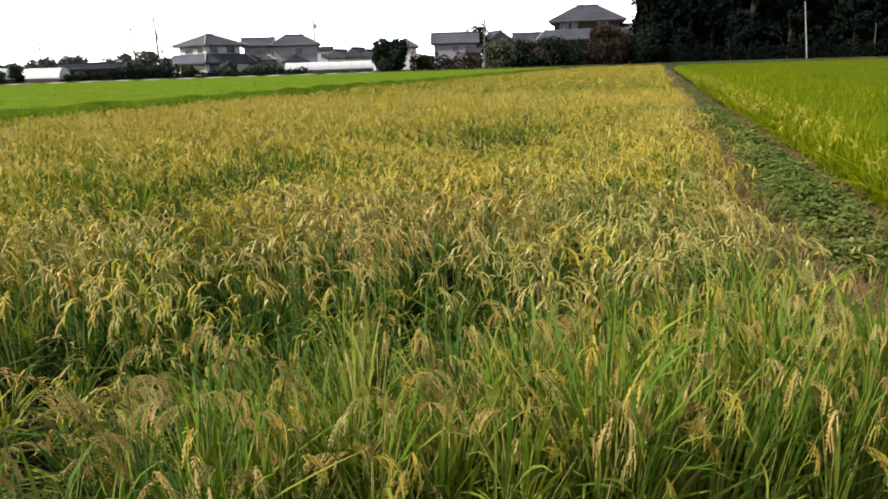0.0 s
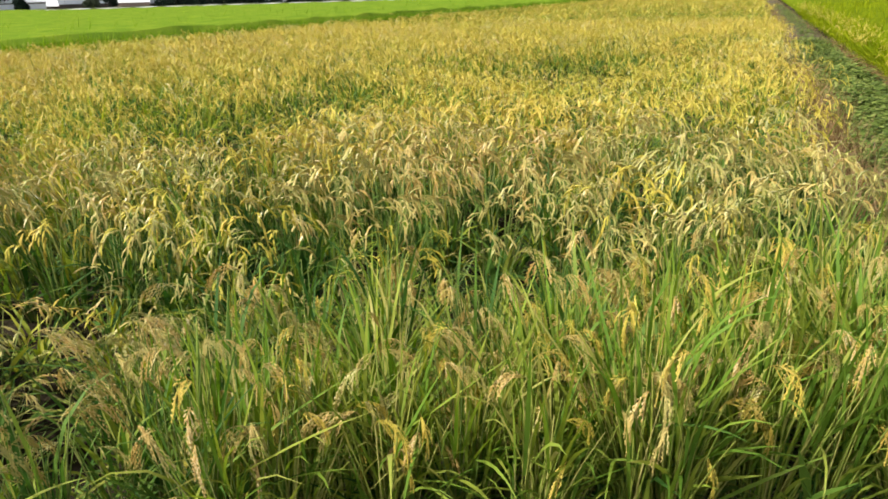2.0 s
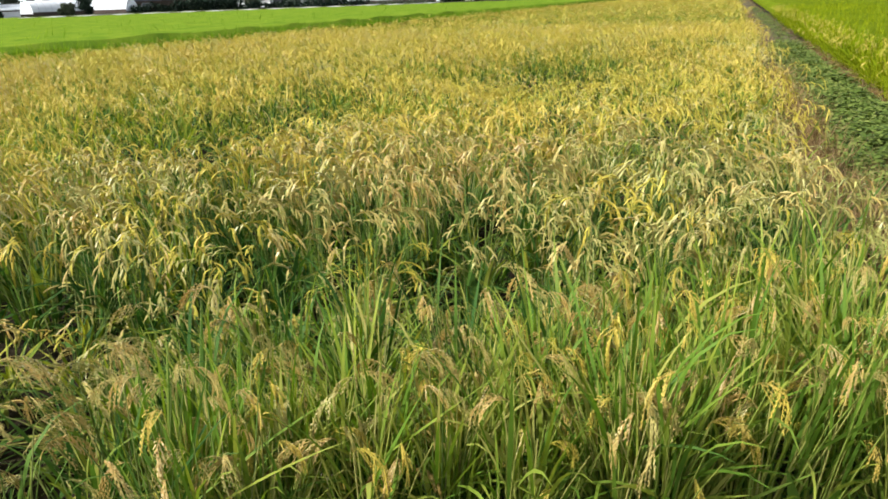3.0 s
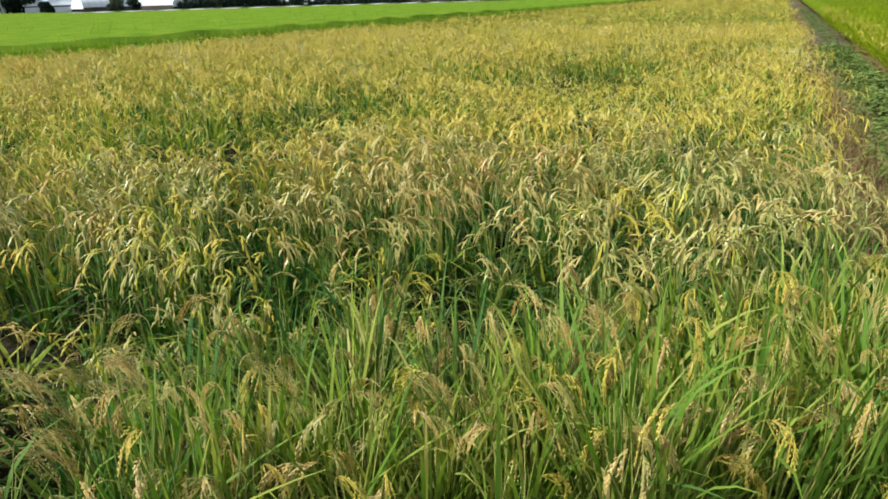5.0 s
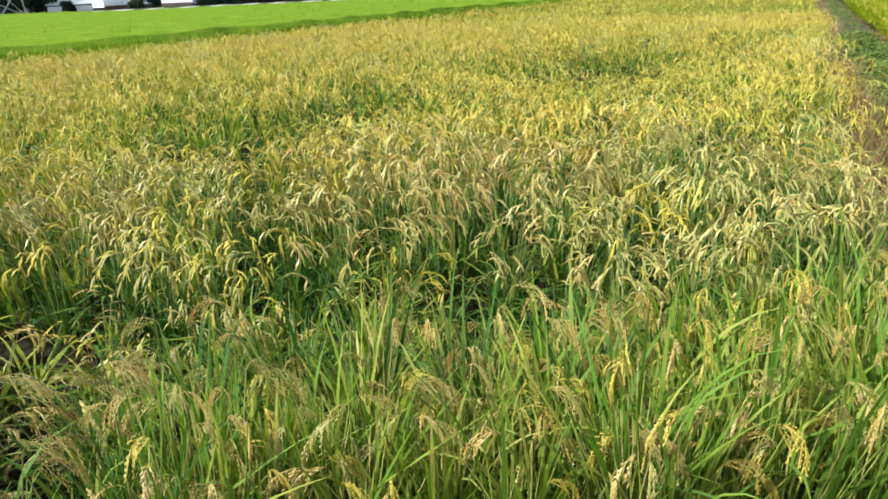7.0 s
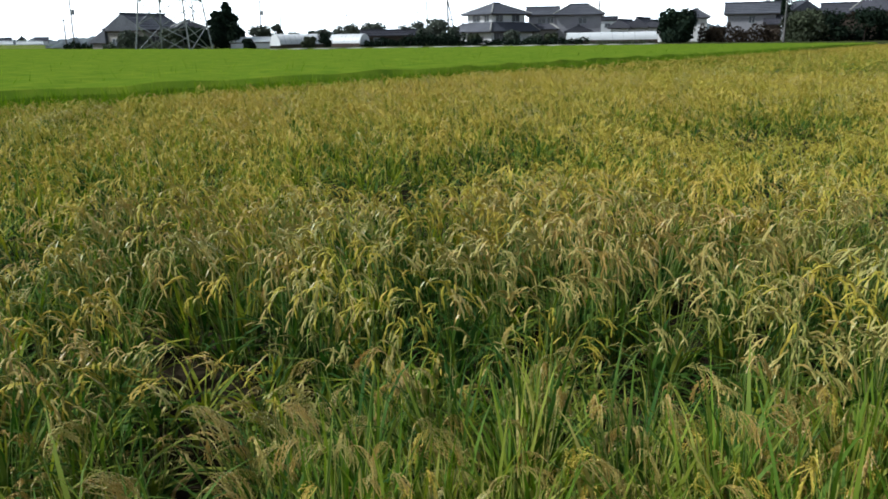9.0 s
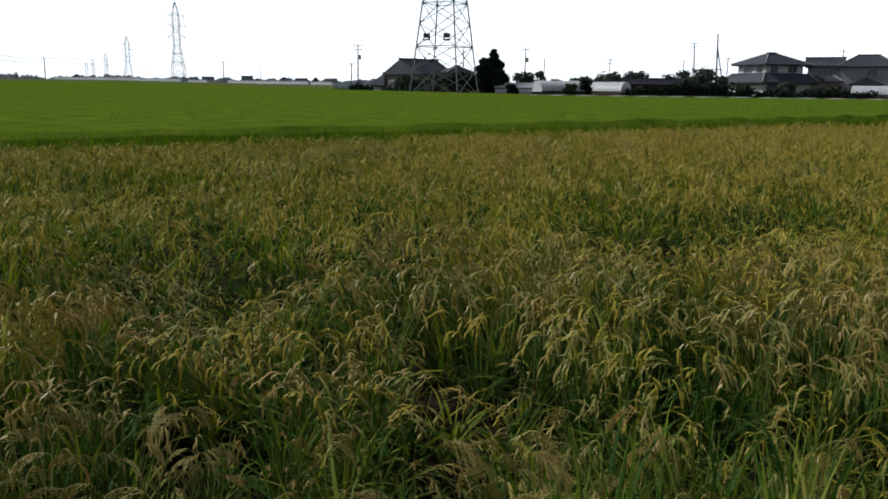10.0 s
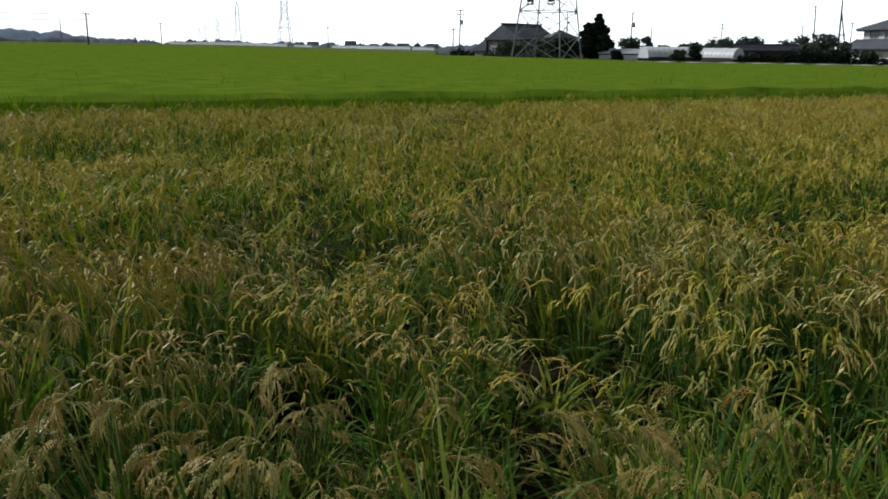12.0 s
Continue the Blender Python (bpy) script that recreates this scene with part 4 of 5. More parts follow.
house("lean_to_shed", "low white sheet-metal shed beside the conifers", 53.0, 124, [(-3.2, 3.0, 0, 3, 0, 1.9, 2.3, "along", 0.2, WHITE, WHITE)])


def greenhouse(bearing, distance, length, radius, turn, label):
    """A plastic tunnel: film over hoops, end walls and a dark base board."""
    root = tagged(new("greenhouse"), label, "greenhouse", "plastic tunnels by the houses")
    root.matrix_basis = facing(bearing, distance, YARD, turn)
    a = np.linspace(0, np.pi, 13)
    k = 9
    xs = np.linspace(-length / 2, length / 2, k)
    g = Geo()
    ring = np.stack([np.zeros(13), -np.cos(a) * radius, 0.35 + np.sin(a) * radius * 0.95], -1)
    v = np.concatenate([ring + (x, 0, 0.02 * math.sin(x * 3)) for x in xs])
    i, j = np.meshgrid(np.arange(k - 1), np.arange(12), indexing="ij")
    i, j = i.ravel(), j.ravel()
    g.add(v, np.stack([i * 13 + j, (i + 1) * 13 + j, (i + 1) * 13 + j + 1, i * 13 + j + 1], 1))
    part("film", g.mesh("film", [FILM], True), root, "milky white plastic film")
    for s in (-1, 1):
        g = Geo()
        e = ring + (s * length / 2, 0, 0)
        low = e * (1, 1, 0) + (0, 0, 0.3)
        m = np.arange(12)
        g.add(np.concatenate([e, low]), np.stack([m, m + 1, m + 14, m + 13], 1))
        part("end_wall", g.mesh("end_wall", [FILM]), root)
    g = Geo()
    for y in (-radius, radius):
        g.box(-length / 2, length / 2, y - 0.04, y + 0.04, -0.05, 0.5)
    part("base_board", g.mesh("base_board", [WOOD]), root, "dark base board")
    for x in xs:
        g = Geo()
        g.tube(ring * (1, 1.006, 1.004) + (x, 0, 0), 0.016, 4)
        part("hoop", g.mesh("hoop", [STEEL]), root)


greenhouse(50.0, 123, 7.2, 1.7, 28, "white plastic greenhouse tunnel with a dark base")
greenhouse(46.4, 123, 5.4, 1.6, -30, "white plastic greenhouse tunnel beside a clipped shrub")
greenhouse(28.1, 119, 12.6, 1.3, 8, "long white plastic greenhouse tunnel in front of the houses")


# ---- trees ----
def tree(name, label, bearing, distance, tall, wide, mat, style="round", leaves=1500, leaf=0.26, base=YARD, group=""):
    """A trunk with limbs, and a crown of many small leaf sprays in uneven lobes with gaps."""
    root = tagged(new(name), label, "tree" if "shrub" not in name else "shrub", group)
    root.matrix_basis = facing(bearing, distance, base - 0.05)
    g = Geo()
    lean = rng.normal(0, 0.03 * tall, 2)
    top = tall * (0.93 if style == "cone" else 0.7)
    s = np.linspace(0, 1, 6)
    spine = np.stack([lean[0] * s ** 2, lean[1] * s ** 2, top * s], -1)
    g.tube(spine, tall * 0.022 * (1.05 - 0.85 * s), 6)
    lobes = []
    count = 14 if style == "cone" else int(rng.integers(9, 13))
    for k in range(count):
        a = k * 2.4 + rng.normal(0, 0.4)
        if style == "cone":
            f = (k + 0.5) / count
            z, r = tall * (0.12 + 0.84 * f), wide * (1 - f) ** 0.75 * 0.62
            size = np.array([1, 1, 0.75]) * (wide * 0.5 * (1 - f) ** 0.7 + 0.28)
        else:
            f = rng.uniform(0.15, 0.85) if style == "round" else rng.uniform(0.1, 0.85)
            z, r = tall * f, wide * rng.uniform(0.35, 0.62) * math.sqrt(max(0.05, 1 - ((f - 0.45) / 0.62) ** 2))
            size = np.array([1, 1, rng.uniform(0.7, 1.0)]) * rng.uniform(0.5, 0.75) * min(wide, tall * 0.5)
        c = np.array([np.cos(a) * r + lean[0] * f, np.sin(a) * r + lean[1] * f, z])
        c[2] = min(c[2], tall - size[2] * 0.9)
        lobes.append((c, size))
        foot = spine[min(5, int(f * 5))]
        g.tube(np.stack([foot, (foot + c) / 2 + (0, 0, 0.08 * tall * 0.3), c]), np.array([0.35, 0.2, 0.08]) * tall * 0.03, 4)
    part("trunk", g.mesh("trunk", [BARK], True), root, "brown trunk and limbs")
    g = Geo()
    per = leaves // count
    for c, size in lobes:
        d = rng.normal(0, 1, (per, 3))
        d /= np.linalg.norm(d, axis=1)[:, None]
        at = c + d * size * (rng.uniform(0.1, 1.0, (per, 1)) ** 0.5) * rng.uniform(0.85, 1.12, (per, 1))
        at[:, 2] = np.maximum(at[:, 2], 0.12)
        n = d + rng.normal(0, 0.7, (per, 3))
        n /= np.linalg.norm(n, axis=1)[:, None]
        u = np.cross(n, rng.normal(0, 1, (per, 3)))
        u /= np.linalg.norm(u, axis=1)[:, None] + 1e-9
        w = np.cross(n, u)
        z = leaf * rng.uniform(0.6, 1.25, (per, 1))
        v = np.stack([at - u * z, at - w * z * 0.55 + n * z * 0.12, at + u * z, at + w * z * 0.55 + n * z * 0.12], 1)
        g.add(v.reshape(-1, 3), np.arange(per * 4).reshape(-1, 4))
    part("crown", g.mesh("crown", [mat]), root)
    return root


def hedge(bearing0, bearing1, distance, tall, mat, label, base=YARD):
    """A row of clipped bushes grown together."""
    root = tagged(new("hedge"), label, "hedge")
    mid = (bearing0 + bearing1) / 2
    root.matrix_basis = facing(mid, distance, base - 0.05)
    length = abs(bearing1 - bearing0) * math.pi / 180 * distance
    n = max(400, int(length * tall * 95))
    x = rng.uniform(-length / 2, length / 2, n)
    h = tall * (0.78 + 0.14 * np.sin(x * 1.7 + bearing0) + 0.1 * np.sin(x * 4.1 + 2 * bearing0))
    a = rng.uniform(0, np.pi, n)
    at = np.stack([x, -np.cos(a) * 0.9, np.abs(np.sin(a)) ** 0.5 * h * rng.uniform(0.55, 1.05, n)], -1)
    low = rng.random(n) < 0.5
    at[low, 2] *= rng.uniform(0.1, 1, low.sum())
    at[low, 1] = -0.9 + rng.normal(0, 0.1, low.sum())
    at[:, 2] = np.maximum(at[:, 2], 0.1)
    d = rng.normal(0, 1, (n, 3))
    d /= np.linalg.norm(d, axis=1)[:, None]
    u = np.cross(d, rng.normal(0, 1, (n, 3)))
    u /= np.linalg.norm(u, axis=1)[:, None] + 1e-9
    w = np.cross(d, u)
    z = rng.uniform(0.1, 0.24, (n, 1))
    g = Geo()
    g.add(np.stack([at - u * z, at - w * z * 0.6, at + u * z, at + w * z * 0.6], 1).reshape(-1, 3), np.arange(n * 4).reshape(-1, 4))
    part("foliage", g.mesh("foliage", [mat]), root)
    for k in range(int(length / 2.4) + 1):
        xx = -length / 2 + 0.5 + k * 2.4
        g = Geo()
        g.tube([(xx, 0, 0), (xx + 0.1, 0.05, tall * 0.35), (xx - 0.05, 0, tall * 0.7)], [0.06, 0.05, 0.02], 4)
        part("stem", g.mesh("stem", [BARK]), root)


# by the houses
rng = np.random.default_rng(23)
tree("dark_tree", "dense dark evergreen tree at the field end", 23.8, 112, 4.3, 2.6, CEDAR, "wall", leaves=7000, leaf=0.3)
tree("tall_tree", "tall dark tree rising behind the storehouse", 17.7, 150, 9.3, 3.2, CEDAR, leaves=2400)
tree("clipped_shrub", "dark clipped shrub between the greenhouses", 48.1, 117, 2.1, 1.0, CEDAR, leaves=900, leaf=0.16)
tree("cedar", "tall dark conifer beside the pylon", 54.55, 126, 6.9, 2.7, CEDAR, "cone", 7500, 0.26)
tree("cedar", "slightly shorter dark conifer beside the pylon", 55.5, 125, 5.5, 1.8, CEDAR, "cone", 4200, 0.26)
tree("russet_tree", "round tree with reddish-brown autumn leaves", 8.6, 113, 5.4, 3.3, RUSSET, leaves=5200, leaf=0.22)
tree("olive_tree", "broad olive-green tree in front of the houses", 15.9, 112, 4.6, 2.4, OLIVE, leaves=4200, leaf=0.22)
for b, d, h, w, m in ((14.1, 113, 3.9, 2.2, CEDAR), (12.4, 113, 4.1, 2.2, CEDAR), (10.9, 114, 4.2, 2.2, CEDAR), (6.7, 115, 4.4, 1.9, CEDAR), (5.9, 117, 5.2, 2.0, CEDAR)):
    tree("garden_tree", "dark garden tree at the edge of the yard", b, d, h, w, m, leaves=1700, leaf=0.2, group="garden trees along the yards")
for b, d, h, w, m in ((48.45, 142, 3.3, 2.2, CROWN), (49.97, 142, 2.6, 2.2, CROWN), (46.6, 142, 3.8, 2.7, CROWN), (44.8, 136, 3.8, 2.6, CROWN), (42.0, 138, 4.3, 2.8, CROWN), (40.4, 138, 4.5, 2.9, CROWN), (52.5, 150, 3.8, 2.4, CROWN),
                      (51.35, 152, 4.1, 1.2, CROWN), (56.8, 121, 3.2, 2.0, CEDAR), (61.0, 122, 2.7, 1.5, CROWN), (60.2, 123, 2.2, 1.2, CROWN), (37.6, 128, 1.7, 1.3, OLIVE), (34.9, 128, 2.1, 1.5, CROWN), (33.4, 127, 1.5, 1.4, CROWN), (32.2, 128, 1.7, 1.3, OLIVE),
                      (39.5, 124, 3.0, 2.1, CROWN), (40.9, 123, 2.7, 2.2, CROWN), (58.3, 121, 3.0, 1.7, CROWN), (21.4, 114, 2.0, 1.5, RUSSET), (49.2, 118, 1.5, 1.1, OLIVE), (53.3, 119, 1.3, 1.2, CEDAR)):
    tree("yard_tree", "rounded evergreen tree among the sheds and houses", b, d, h, w, m, leaves=1500, leaf=0.28, group="trees among the farmhouses")
hedge(22.4, 17.3, 113.5, 2.6, RUSSET, "dark brownish hedge in front of the storehouse")
hedge(42.6, 38.2, 119, 2.4, CEDAR, "dark green hedge along the yard")
hedge(45.4, 42.6, 121, 1.5, CEDAR, "low dark hedge by the shed")
hedge(64.9, 63.2, 119, 1.5, CEDAR, "low dark hedge beside the weathered house")
hedge(38.2, 29.6, 113.5, 1.15, CEDAR, "low uneven dark hedge along the farm road")
hedge(29.6, 25.2, 109.5, 0.55, OLIVE, "low uneven grassy hedge along the farm road")
hedge(17.0, 5.8, 114.5, 2.0, CEDAR_SHADE, "hedge below the garden trees, its leaves coloured dark for shade")
hedge(62.6, 56.2, 121, 1.2, CROWN, "rough scrub round the foot of the pylon")

# the dark wood on the right
wood = [(6.0 - 0.62 * k + rng.normal(0, 0.12), rng.uniform(119, 127) if k % 2 else rng.uniform(128, 140)) for k in range(34)]
wood += [(5.0 - 1.15 * k + rng.normal(0, 0.2), rng.uniform(142, 150)) for k in range(18)]
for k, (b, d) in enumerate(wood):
    tree("wood_tree", "tall dark cedar standing in a dense wood", b, d, rng.uniform(16, 21) if k > 0 else 12.5, rng.uniform(3.0, 4.2) if k > 0 else 2.4, CEDAR_SHADE, "wall" if k % 3 else "cone", 2600, 0.46, group="cedars of the dark wood")
# Undergrowth in the same shade-dark colour, added to close gaps between the trees.
hedge(6.2, -15.5, 117.5, 2.8, CEDAR_SHADE, "undergrowth along the edge of the wood, coloured dark for shade")
hedge(6.4, -15.8, 126, 4.6, CEDAR_SHADE, "dense dark undergrowth inside the wood")
hedge(6.4, -15.8, 151, 7.0, CEDAR_SHADE, "dense dark undergrowth at the back of the wood")


# ---- poles, wires and pylons ----
def pole(bearing, distance, top, mat=POLE, arms=(), lean=0.0, transformer=False, prop=0.0, radius=0.15, base=YARD, label="grey concrete utility pole with crossarms"):
    root = tagged(new("utility_pole"), label, "utility pole", "utility poles round the fields")
    root.matrix_basis = facing(bearing, distance, base - 0.1)
    h = top - base + 0.1
    g = Geo()
    g.tube([(0, 0, 0), (lean * 0.5, 0, h * 0.5), (lean, 0, h)], [radius, radius * 0.85, radius * 0.65], 8)
    part("shaft", g.mesh("shaft", [mat], True), root)
    for drop, width in arms:
        z = h - drop
        g = Geo()
        g.box(-width / 2 + lean * z / h, width / 2 + lean * z / h, -0.06, 0.06, z - 0.06, z + 0.06)
        arm = part("crossarm", g.mesh("crossarm", [STEEL]), root)
        for f in (-0.45, 0.0, 0.45):
            g = Geo()
            g.tube([(f * width + lean * z / h, 0, z + 0.06), (f * width + lean * z / h, 0, z + 0.2), (f * width + lean * z / h, 0, z + 0.3)], [0.05, 0.07, 0.03], 6)
            part("insulator", g.mesh("insulator", [WHITE]), arm)
    if transformer:
        g = Geo()
        z = h - 2.6
        g.tube([(0.35 + lean * 0.7, -0.1, z - 0.5), (0.35 + lean * 0.7, -0.1, z - 0.45), (0.35 + lean * 0.7, -0.1, z + 0.4), (0.35 + lean * 0.7, -0.1, z + 0.45)], [0.2, 0.32, 0.32, 0.2], 8)
        part("transformer", g.mesh("transformer", [STEEL]), root, "grey drum transformer")
    if prop:
        g = Geo()
        g.tube([(prop, 0.2, 0), (prop * 0.55 + lean * 0.4, 0.1, h * 0.4), (lean * 0.85, 0, h * 0.8)], [0.12, 0.11, 0.1], 6)
        part("prop", g.mesh("prop", [mat]), root)
        g = Geo()
        z = h * 0.42
        g.box(lean * 0.4 - 0.1, prop * 0.55 + 0.1, -0.05, 0.15, z, z + 0.16)
        part("tie", g.mesh("tie", [mat]), root)
    return root


ARMS = ((0.3, 1.8), (1.1, 1.5))
pole(46.6, 200, 8.9, POLE, ARMS, 0.2)
pole(40.85, 190, 12.2, POLE, ARMS, -0.6, radius=0.17)
pole(39.4, 140, 10.7, POLE_DARK, (), -0.3, prop=1.25, radius=0.16, label="dark wooden pole propped by a slanting strut")
pole(38.8, 205, 9.3, POLE, ((0.2, 1.2),))
pole(31.9, 212, 11.3, POLE, ((0.3, 2.0),))
pole(29.04, 166, 12.5, POLE, ((0.3, 1.6), (2.0, 1.6)), 0.1, True, radius=0.19, label="tall concrete utility pole with a drum transformer")
pole(17.05, 111, 7.9, POLE, (), 0.0, radius=0.13, label="slim weathered pole at the field end")
pole(13.4, 192, 10.4, POLE)
pole(6.45, 142, 8.6, WHITE, ((0.3, 0.8),), 0.1, label="pale slim pole beside the wood")
pole(-4.3, 116.5, 8.2, POLE_PALE, (), -0.7, radius=0.10, label="pale grey pole standing before the dark wood")
pole(-8.1, 117, 5.0, POLE_DARK, radius=0.08, label="thin dark pole at the edge of the wood")
pole(64.3, 170, 10.3, POLE, ARMS, 0.1, True)
pole(64.75, 172, 6.6, POLE, ((0.3, 1.2),))
pole(52.47, 170, 10.1, POLE, ((0.5, 1.8),), 0.2, True)
pole(51.1, 200, 9.0, POLE)
pole(49.3, 300, 6.9, POLE)
pole(41.65, 222, 9.1, POLE, ((0.2, 1.4),))
pole(56.8, 150, 8.8, POLE)
pole(90.63, 260, 9.0, POLE, base=0)
line = [(101.0, 165, 8.6), (89.07, 176, 8.2), (84.6, 270, 9.2), (73.54, 262, 8.9)]
for b, d, z in line:
    pole(b, d, z, POLE_DARK if b > 85 or b < 80 else POLE, ((0.25, 1.3),), base=0, radius=0.16, label="dark utility pole carrying wires across the plain")
pole(71.1, 400, 9.8, POLE, base=0)
for (b0, d0, z0), (b1, d1, z1) in zip(line[:-1], line[1:]):
    for dz, off in ((-0.2, 0.5), (-1.3, 0.0)):
        p0, p1 = np.array(spot(b0, d0, z0 + dz)), np.array(spot(b1, d1, z1 + dz))
        s = np.linspace(0, 1, 13)[:, None]
        path = p0 + (p1 - p0) * s - np.array([0, 0, 0.6]) * (4 * s * (1 - s)) * (1 if d0 < 200 else 0.8)
        g = Geo()
        g.tube(path, 0.035, 4)
        thing("overhead_wire", g.mesh("overhead_wire", [CABLE]), "thin dark overhead wire sagging between poles", "wire", "wires across the plain")


def beam(g, a, b, r):
    g.tube(np.array([a, b], float), r, 4, caps=True)


def pylon(bearing, distance, tall, foot, turn, thick, label, detail=True, waist=0.5, base=0.3, mat=STEEL):
    """A lattice pylon: four legs, bands and crossed braces, three pairs of arms, insulators."""
    root = tagged(new("pylon"), label, "pylon", "pylons of one power line")
    root.matrix_basis = facing(bearing, distance, base, turn)
    wz, ww = tall * waist, foot * 0.19

    def half(z):
        return foot / 2 + (ww - foot / 2) * z / wz if z < wz else ww + (0.12 * ww - ww) * max(0, (z - tall * 0.86)) / (tall * 0.14)

    levels = [0] + [wz * f for f in ((0.16, 0.31, 0.45, 0.58, 0.7, 0.8, 0.9, 1.0) if detail else (0.25, 0.5, 0.75, 1.0))]
    levels += [tall * f for f in ((0.62, 0.69, 0.76, 0.83, 0.9, 1.0) if detail else (0.7, 0.86, 1.0))]
    corners = ((-1, -1), (1, -1), (1, 1), (-1, 1))
    for sx, sy in corners:
        g = Geo()
        g.tube([(sx * half(z), sy * half(z), z) for z in levels], thick, 4)
        part("leg", g.mesh("leg", [mat]), root)
        g = Geo()
        g.box(sx * foot / 2 - 0.4, sx * foot / 2 + 0.4, sy * foot / 2 - 0.4, sy * foot / 2 + 0.4, -0.5, 0.25)
        part("footing", g.mesh("footing", [CONCRETE]), root)
    for n, (z0, z1) in enumerate(zip(levels[:-1], levels[1:])):
        for k in range(4):
            (ax, ay), (bx, by) = corners[k], corners[(k + 1) % 4]
            h0, h1 = half(z0), half(z1)
            g = Geo()
            beam(g, (ax * h0, ay * h0, z0), (bx * h1, by * h1, z1), thick * 0.55)
            beam(g, (bx * h0, by * h0, z0), (ax * h1, ay * h1, z1), thick * 0.55)
            if n in (1, 3, 5, 7, 9):
                beam(g, (ax * h1, ay * h1, z1), (bx * h1, by * h1, z1), thick * 0.7)
            part("brace", g.mesh("brace", [mat]), root)
    for f in (0.60, 0.72, 0.84):
        for s in (-1, 1):
            g = Geo()
            z, reach = tall * f, tall * (0.095 if f != 0.72 else 0.115)
            for sy in (-1, 1):
                beam(g, (s * half(z), sy * half(z), z), (s * reach, 0, z + 0.3), thick * 0.6)
                beam(g, (s * half(z), sy * half(z), z + tall * 0.03), (s * reach, 0, z + 0.3), thick * 0.5)
            arm = part("crossarm", g.mesh("crossarm", [mat]), root)
            g = Geo()
            g.tube([(s * reach, 0, z + 0.3), (s * reach, 0, z - 0.6), (s * reach, 0, z - 1.5)], [0.12, 0.16, 0.1], 6)
            part("insulator", g.mesh("insulator", [WHITE]), arm)
    return root


near_pylon = pylon(58.1, 113, 43, 7.3, -25, 0.105, "tall grey lattice pylon standing over the weathered house", base=0.6, mat=STEEL_DULL)
for x, y in ((-1.5, -2.7), (1.4, -2.4)):
    g = Geo()
    g.box(x - 0.4, x + 0.4, y - 0.25, y + 0.25, 7.75, 8.35)
    g.box(x - 0.55, x + 0.55, y - 0.05, y + 0.05, 7.4, 7.6)
    part("climbing_guard", g.mesh("climbing_guard", [POLE_DARK]), near_pylon, "dark guard box on the leg")
# Far pylons keep the paler steel, so their haze lies in the colour.
for b, d, h in ((76.5, 470, 45.5), (79.65, 770, 42.5), (81.0, 1150, 40.5), (81.8, 1450, 40.5), (82.2, 1650, 40)):
    pylon(b, d, h, 8.6, -12, 0.13, "distant lattice pylon of the power line on the plain", d < 500, base=0)


# ---- the far plain ----
def far_row(name, label, category, b0, b1, d, tall, mat, rough, step=0.25):
    """A low uneven line of woods or hills far off, with depth."""
    bs = np.arange(b0, b1, step)
    rise = np.zeros(len(bs))
    for width, share in ((2.6, 0.5), (0.9, 0.3), (0.3, 0.2)):
        knots = np.arange(b0 - width, b1 + 2 * width, width)
        rise += share * np.interp(bs, knots, rng.uniform(0, 1, len(knots)))
    h = tall * (0.25 + 0.95 * rise + rough * rng.normal(0, 0.5, len(bs)))
    h = np.maximum(h, tall * 0.18) * np.clip(np.minimum(bs - b0, b1 - bs) / 1.5 + 0.1, 0, 1)
    g = Geo()
    rows = []
    for dd, f in ((0, 0.0), (0.005 * d, 0.72), (0.03 * d, 1.0), (0.08 * d, 0.7), (0.12 * d, 0.0)):
        r = d + dd
        rows.append(np.stack([-np.sin(np.radians(bs)) * r, np.cos(np.radians(bs)) * r, h * f - 0.3], -1))
    k, i = len(bs), np.arange(len(bs) - 1)
    g.add(np.concatenate(rows), np.concatenate([np.stack([i + r * k, i + 1 + r * k, i + 1 + (r + 1) * k, i + (r + 1) * k], 1) for r in range(4)]))
    thing(name, g.mesh(name, [mat], True), label, category, kind="structure")


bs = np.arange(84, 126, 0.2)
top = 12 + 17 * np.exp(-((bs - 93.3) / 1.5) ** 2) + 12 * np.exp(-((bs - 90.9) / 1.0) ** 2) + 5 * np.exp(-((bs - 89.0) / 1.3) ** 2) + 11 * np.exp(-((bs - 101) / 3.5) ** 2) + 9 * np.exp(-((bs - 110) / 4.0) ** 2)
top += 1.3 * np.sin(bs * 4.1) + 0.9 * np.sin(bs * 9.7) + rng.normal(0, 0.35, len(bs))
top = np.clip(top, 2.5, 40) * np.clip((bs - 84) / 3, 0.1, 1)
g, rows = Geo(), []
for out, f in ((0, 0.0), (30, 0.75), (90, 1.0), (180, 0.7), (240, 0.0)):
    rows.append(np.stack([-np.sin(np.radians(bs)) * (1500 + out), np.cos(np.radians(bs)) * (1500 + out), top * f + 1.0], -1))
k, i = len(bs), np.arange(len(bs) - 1)
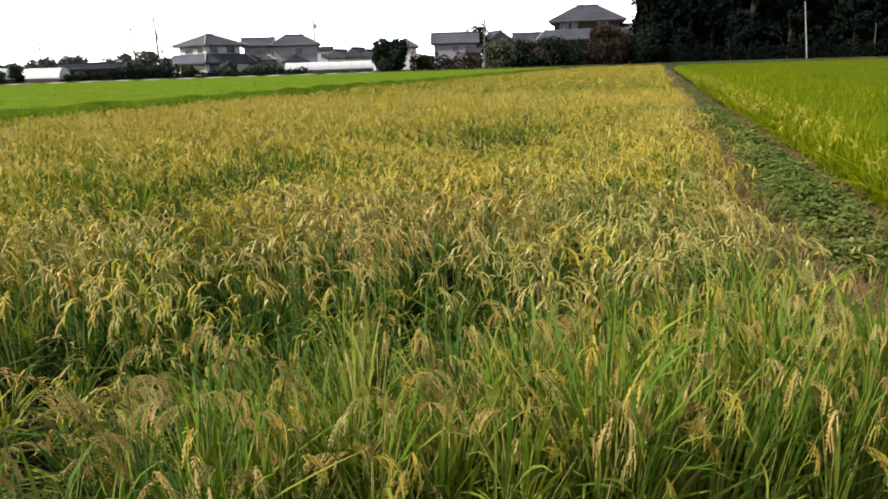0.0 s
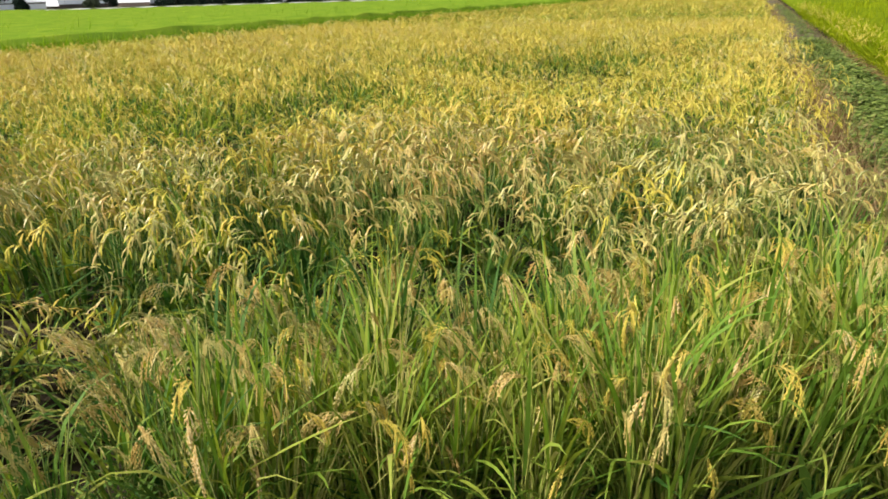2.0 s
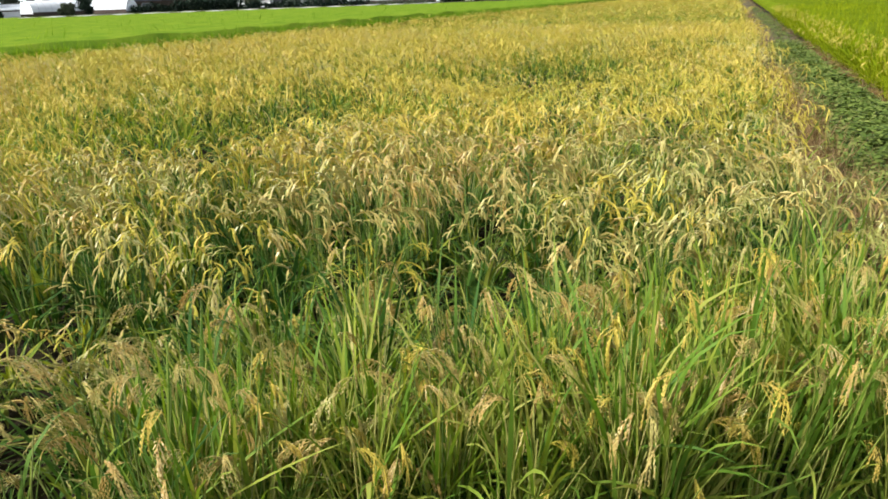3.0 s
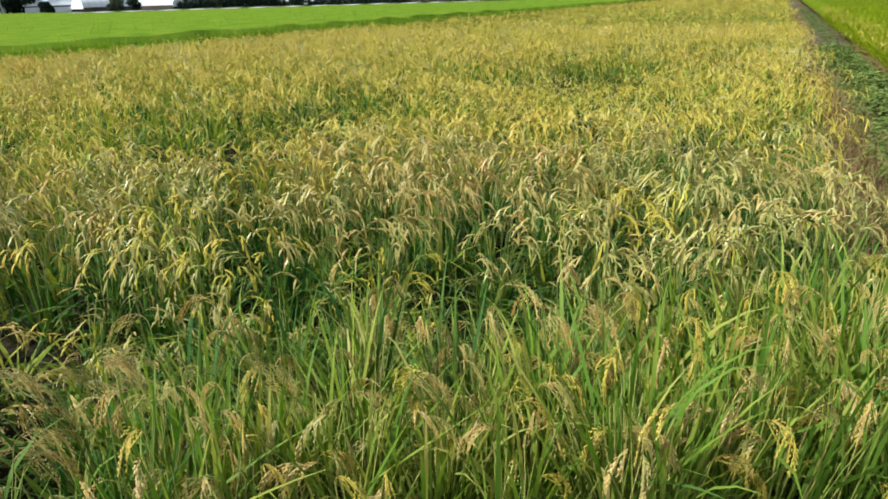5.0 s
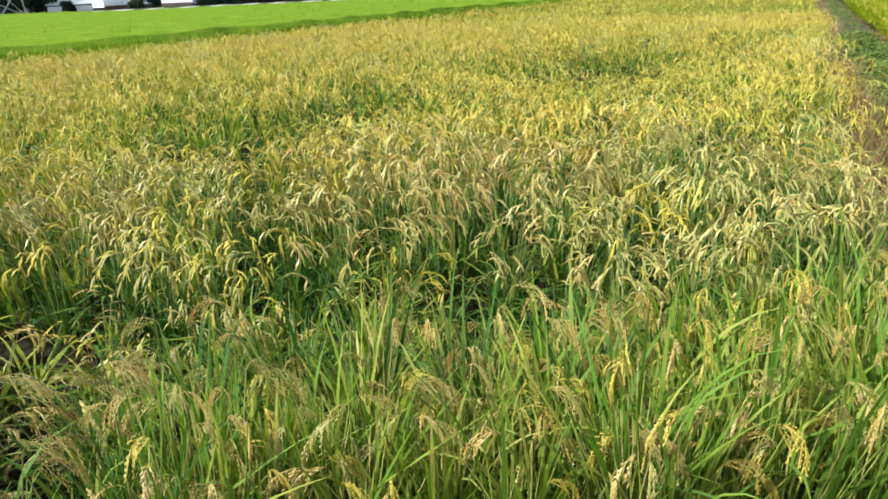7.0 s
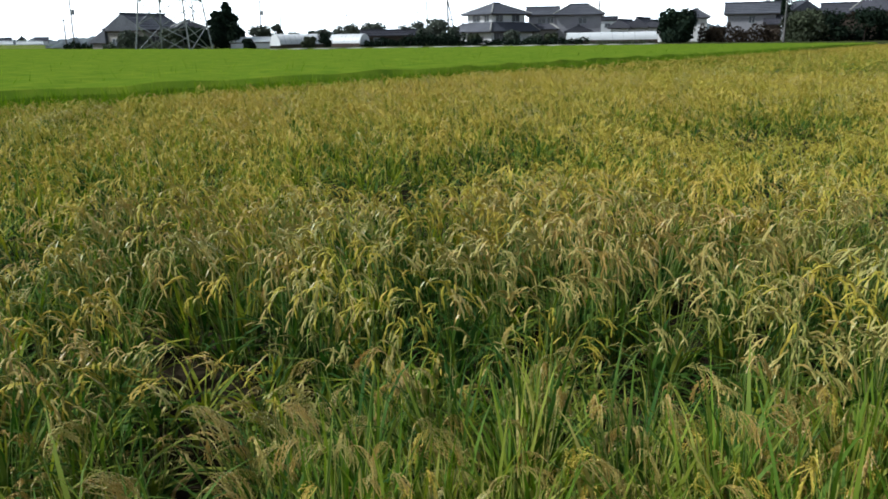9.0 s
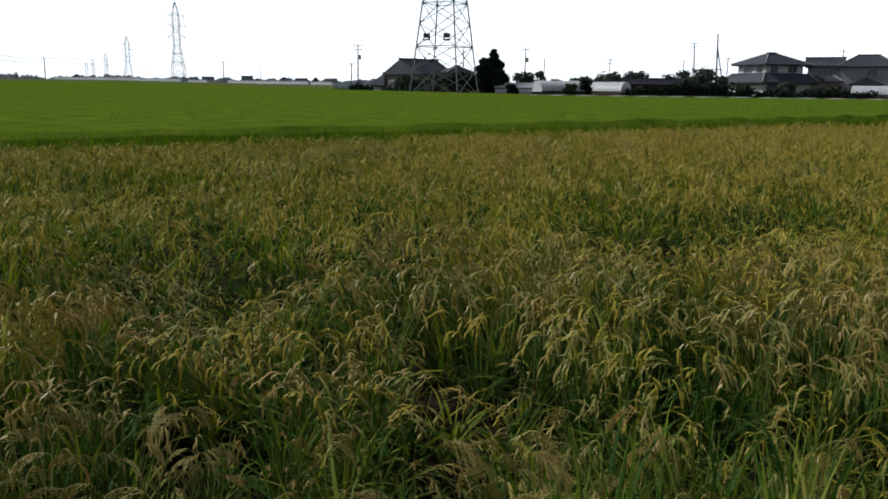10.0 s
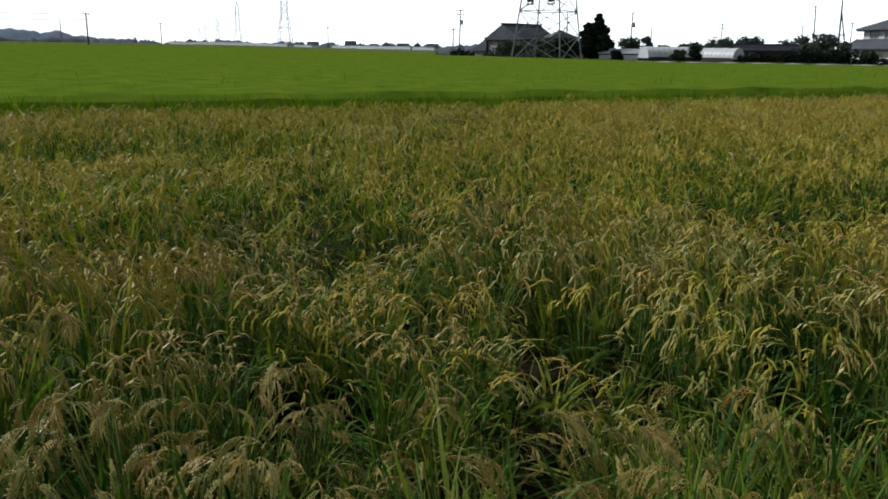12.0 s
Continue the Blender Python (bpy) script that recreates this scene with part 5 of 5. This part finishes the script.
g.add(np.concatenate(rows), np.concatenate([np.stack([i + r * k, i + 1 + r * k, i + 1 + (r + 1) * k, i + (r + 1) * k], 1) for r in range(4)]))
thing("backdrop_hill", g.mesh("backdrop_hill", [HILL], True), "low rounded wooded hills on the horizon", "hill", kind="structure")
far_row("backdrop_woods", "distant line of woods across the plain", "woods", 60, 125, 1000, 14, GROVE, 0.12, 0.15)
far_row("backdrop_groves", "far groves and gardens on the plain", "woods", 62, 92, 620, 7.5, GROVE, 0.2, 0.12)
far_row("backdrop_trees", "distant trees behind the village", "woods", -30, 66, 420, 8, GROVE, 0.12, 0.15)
v, q = grid_sheet(np.linspace(-620, -60, 57), np.linspace(-260, 300, 57), lambda x, y: 0.9 + lift(x, y) * np.clip(np.hypot(x, y) / 178, 1, 3.5) ** 0.35, lambda x, y: (np.hypot(x, y) > 184) & (np.degrees(np.arctan2(-x, y)) > 66))
thing("far_fields", mesh_of("far_fields", v, q, [GREEN]), "far green rice fields on the plain", "field", kind="structure")
for b, d, w, h in ((83.0, 360, 14, 2.6), (80.6, 355, 20, 2.8), (77.7, 350, 16, 2.5), (72.4, 420, 13, 3.1), (70.2, 330, 15, 2.5), (68.6, 335, 9, 2.7), (66.9, 380, 10, 3.0), (75.3, 440, 9, 3.0)):
    up = 0.7 + lift(*spot(b, d)[:2]) * 1.25
    house("far_shed", "long pale shed or greenhouse far across the fields", b, d, [(-w / 2, w / 2, 0, 6, 0, h * 0.18 + up, h * 0.56 + up, "along", 0.1, WHITE, WHITE)], base=up)
for b, d, w, h, kind in ((72.0, 470, 5, 4.0, "along"), (71.3, 500, 3.5, 3.4, "across"), (69.5, 440, 4, 3.6, "hip"), (68.3, 450, 5.5, 3.2, "along"), (67.3, 430, 3, 3.8, "across"), (74.6, 520, 6, 3.6, "along"), (82.8, 480, 4, 3.4, "hip"), (66.2, 400, 4.5, 3.0, "along")):
    up = 0.7 + lift(*spot(b, d)[:2]) * 1.25
    house("far_house", "small distant house on the plain", b, d, [(-w * 0.55, w * 0.55, 0, 5, 0, h * 0.7 + up, h * 1.15 + up, kind, 0.5, WHITE, TILE)], base=up)
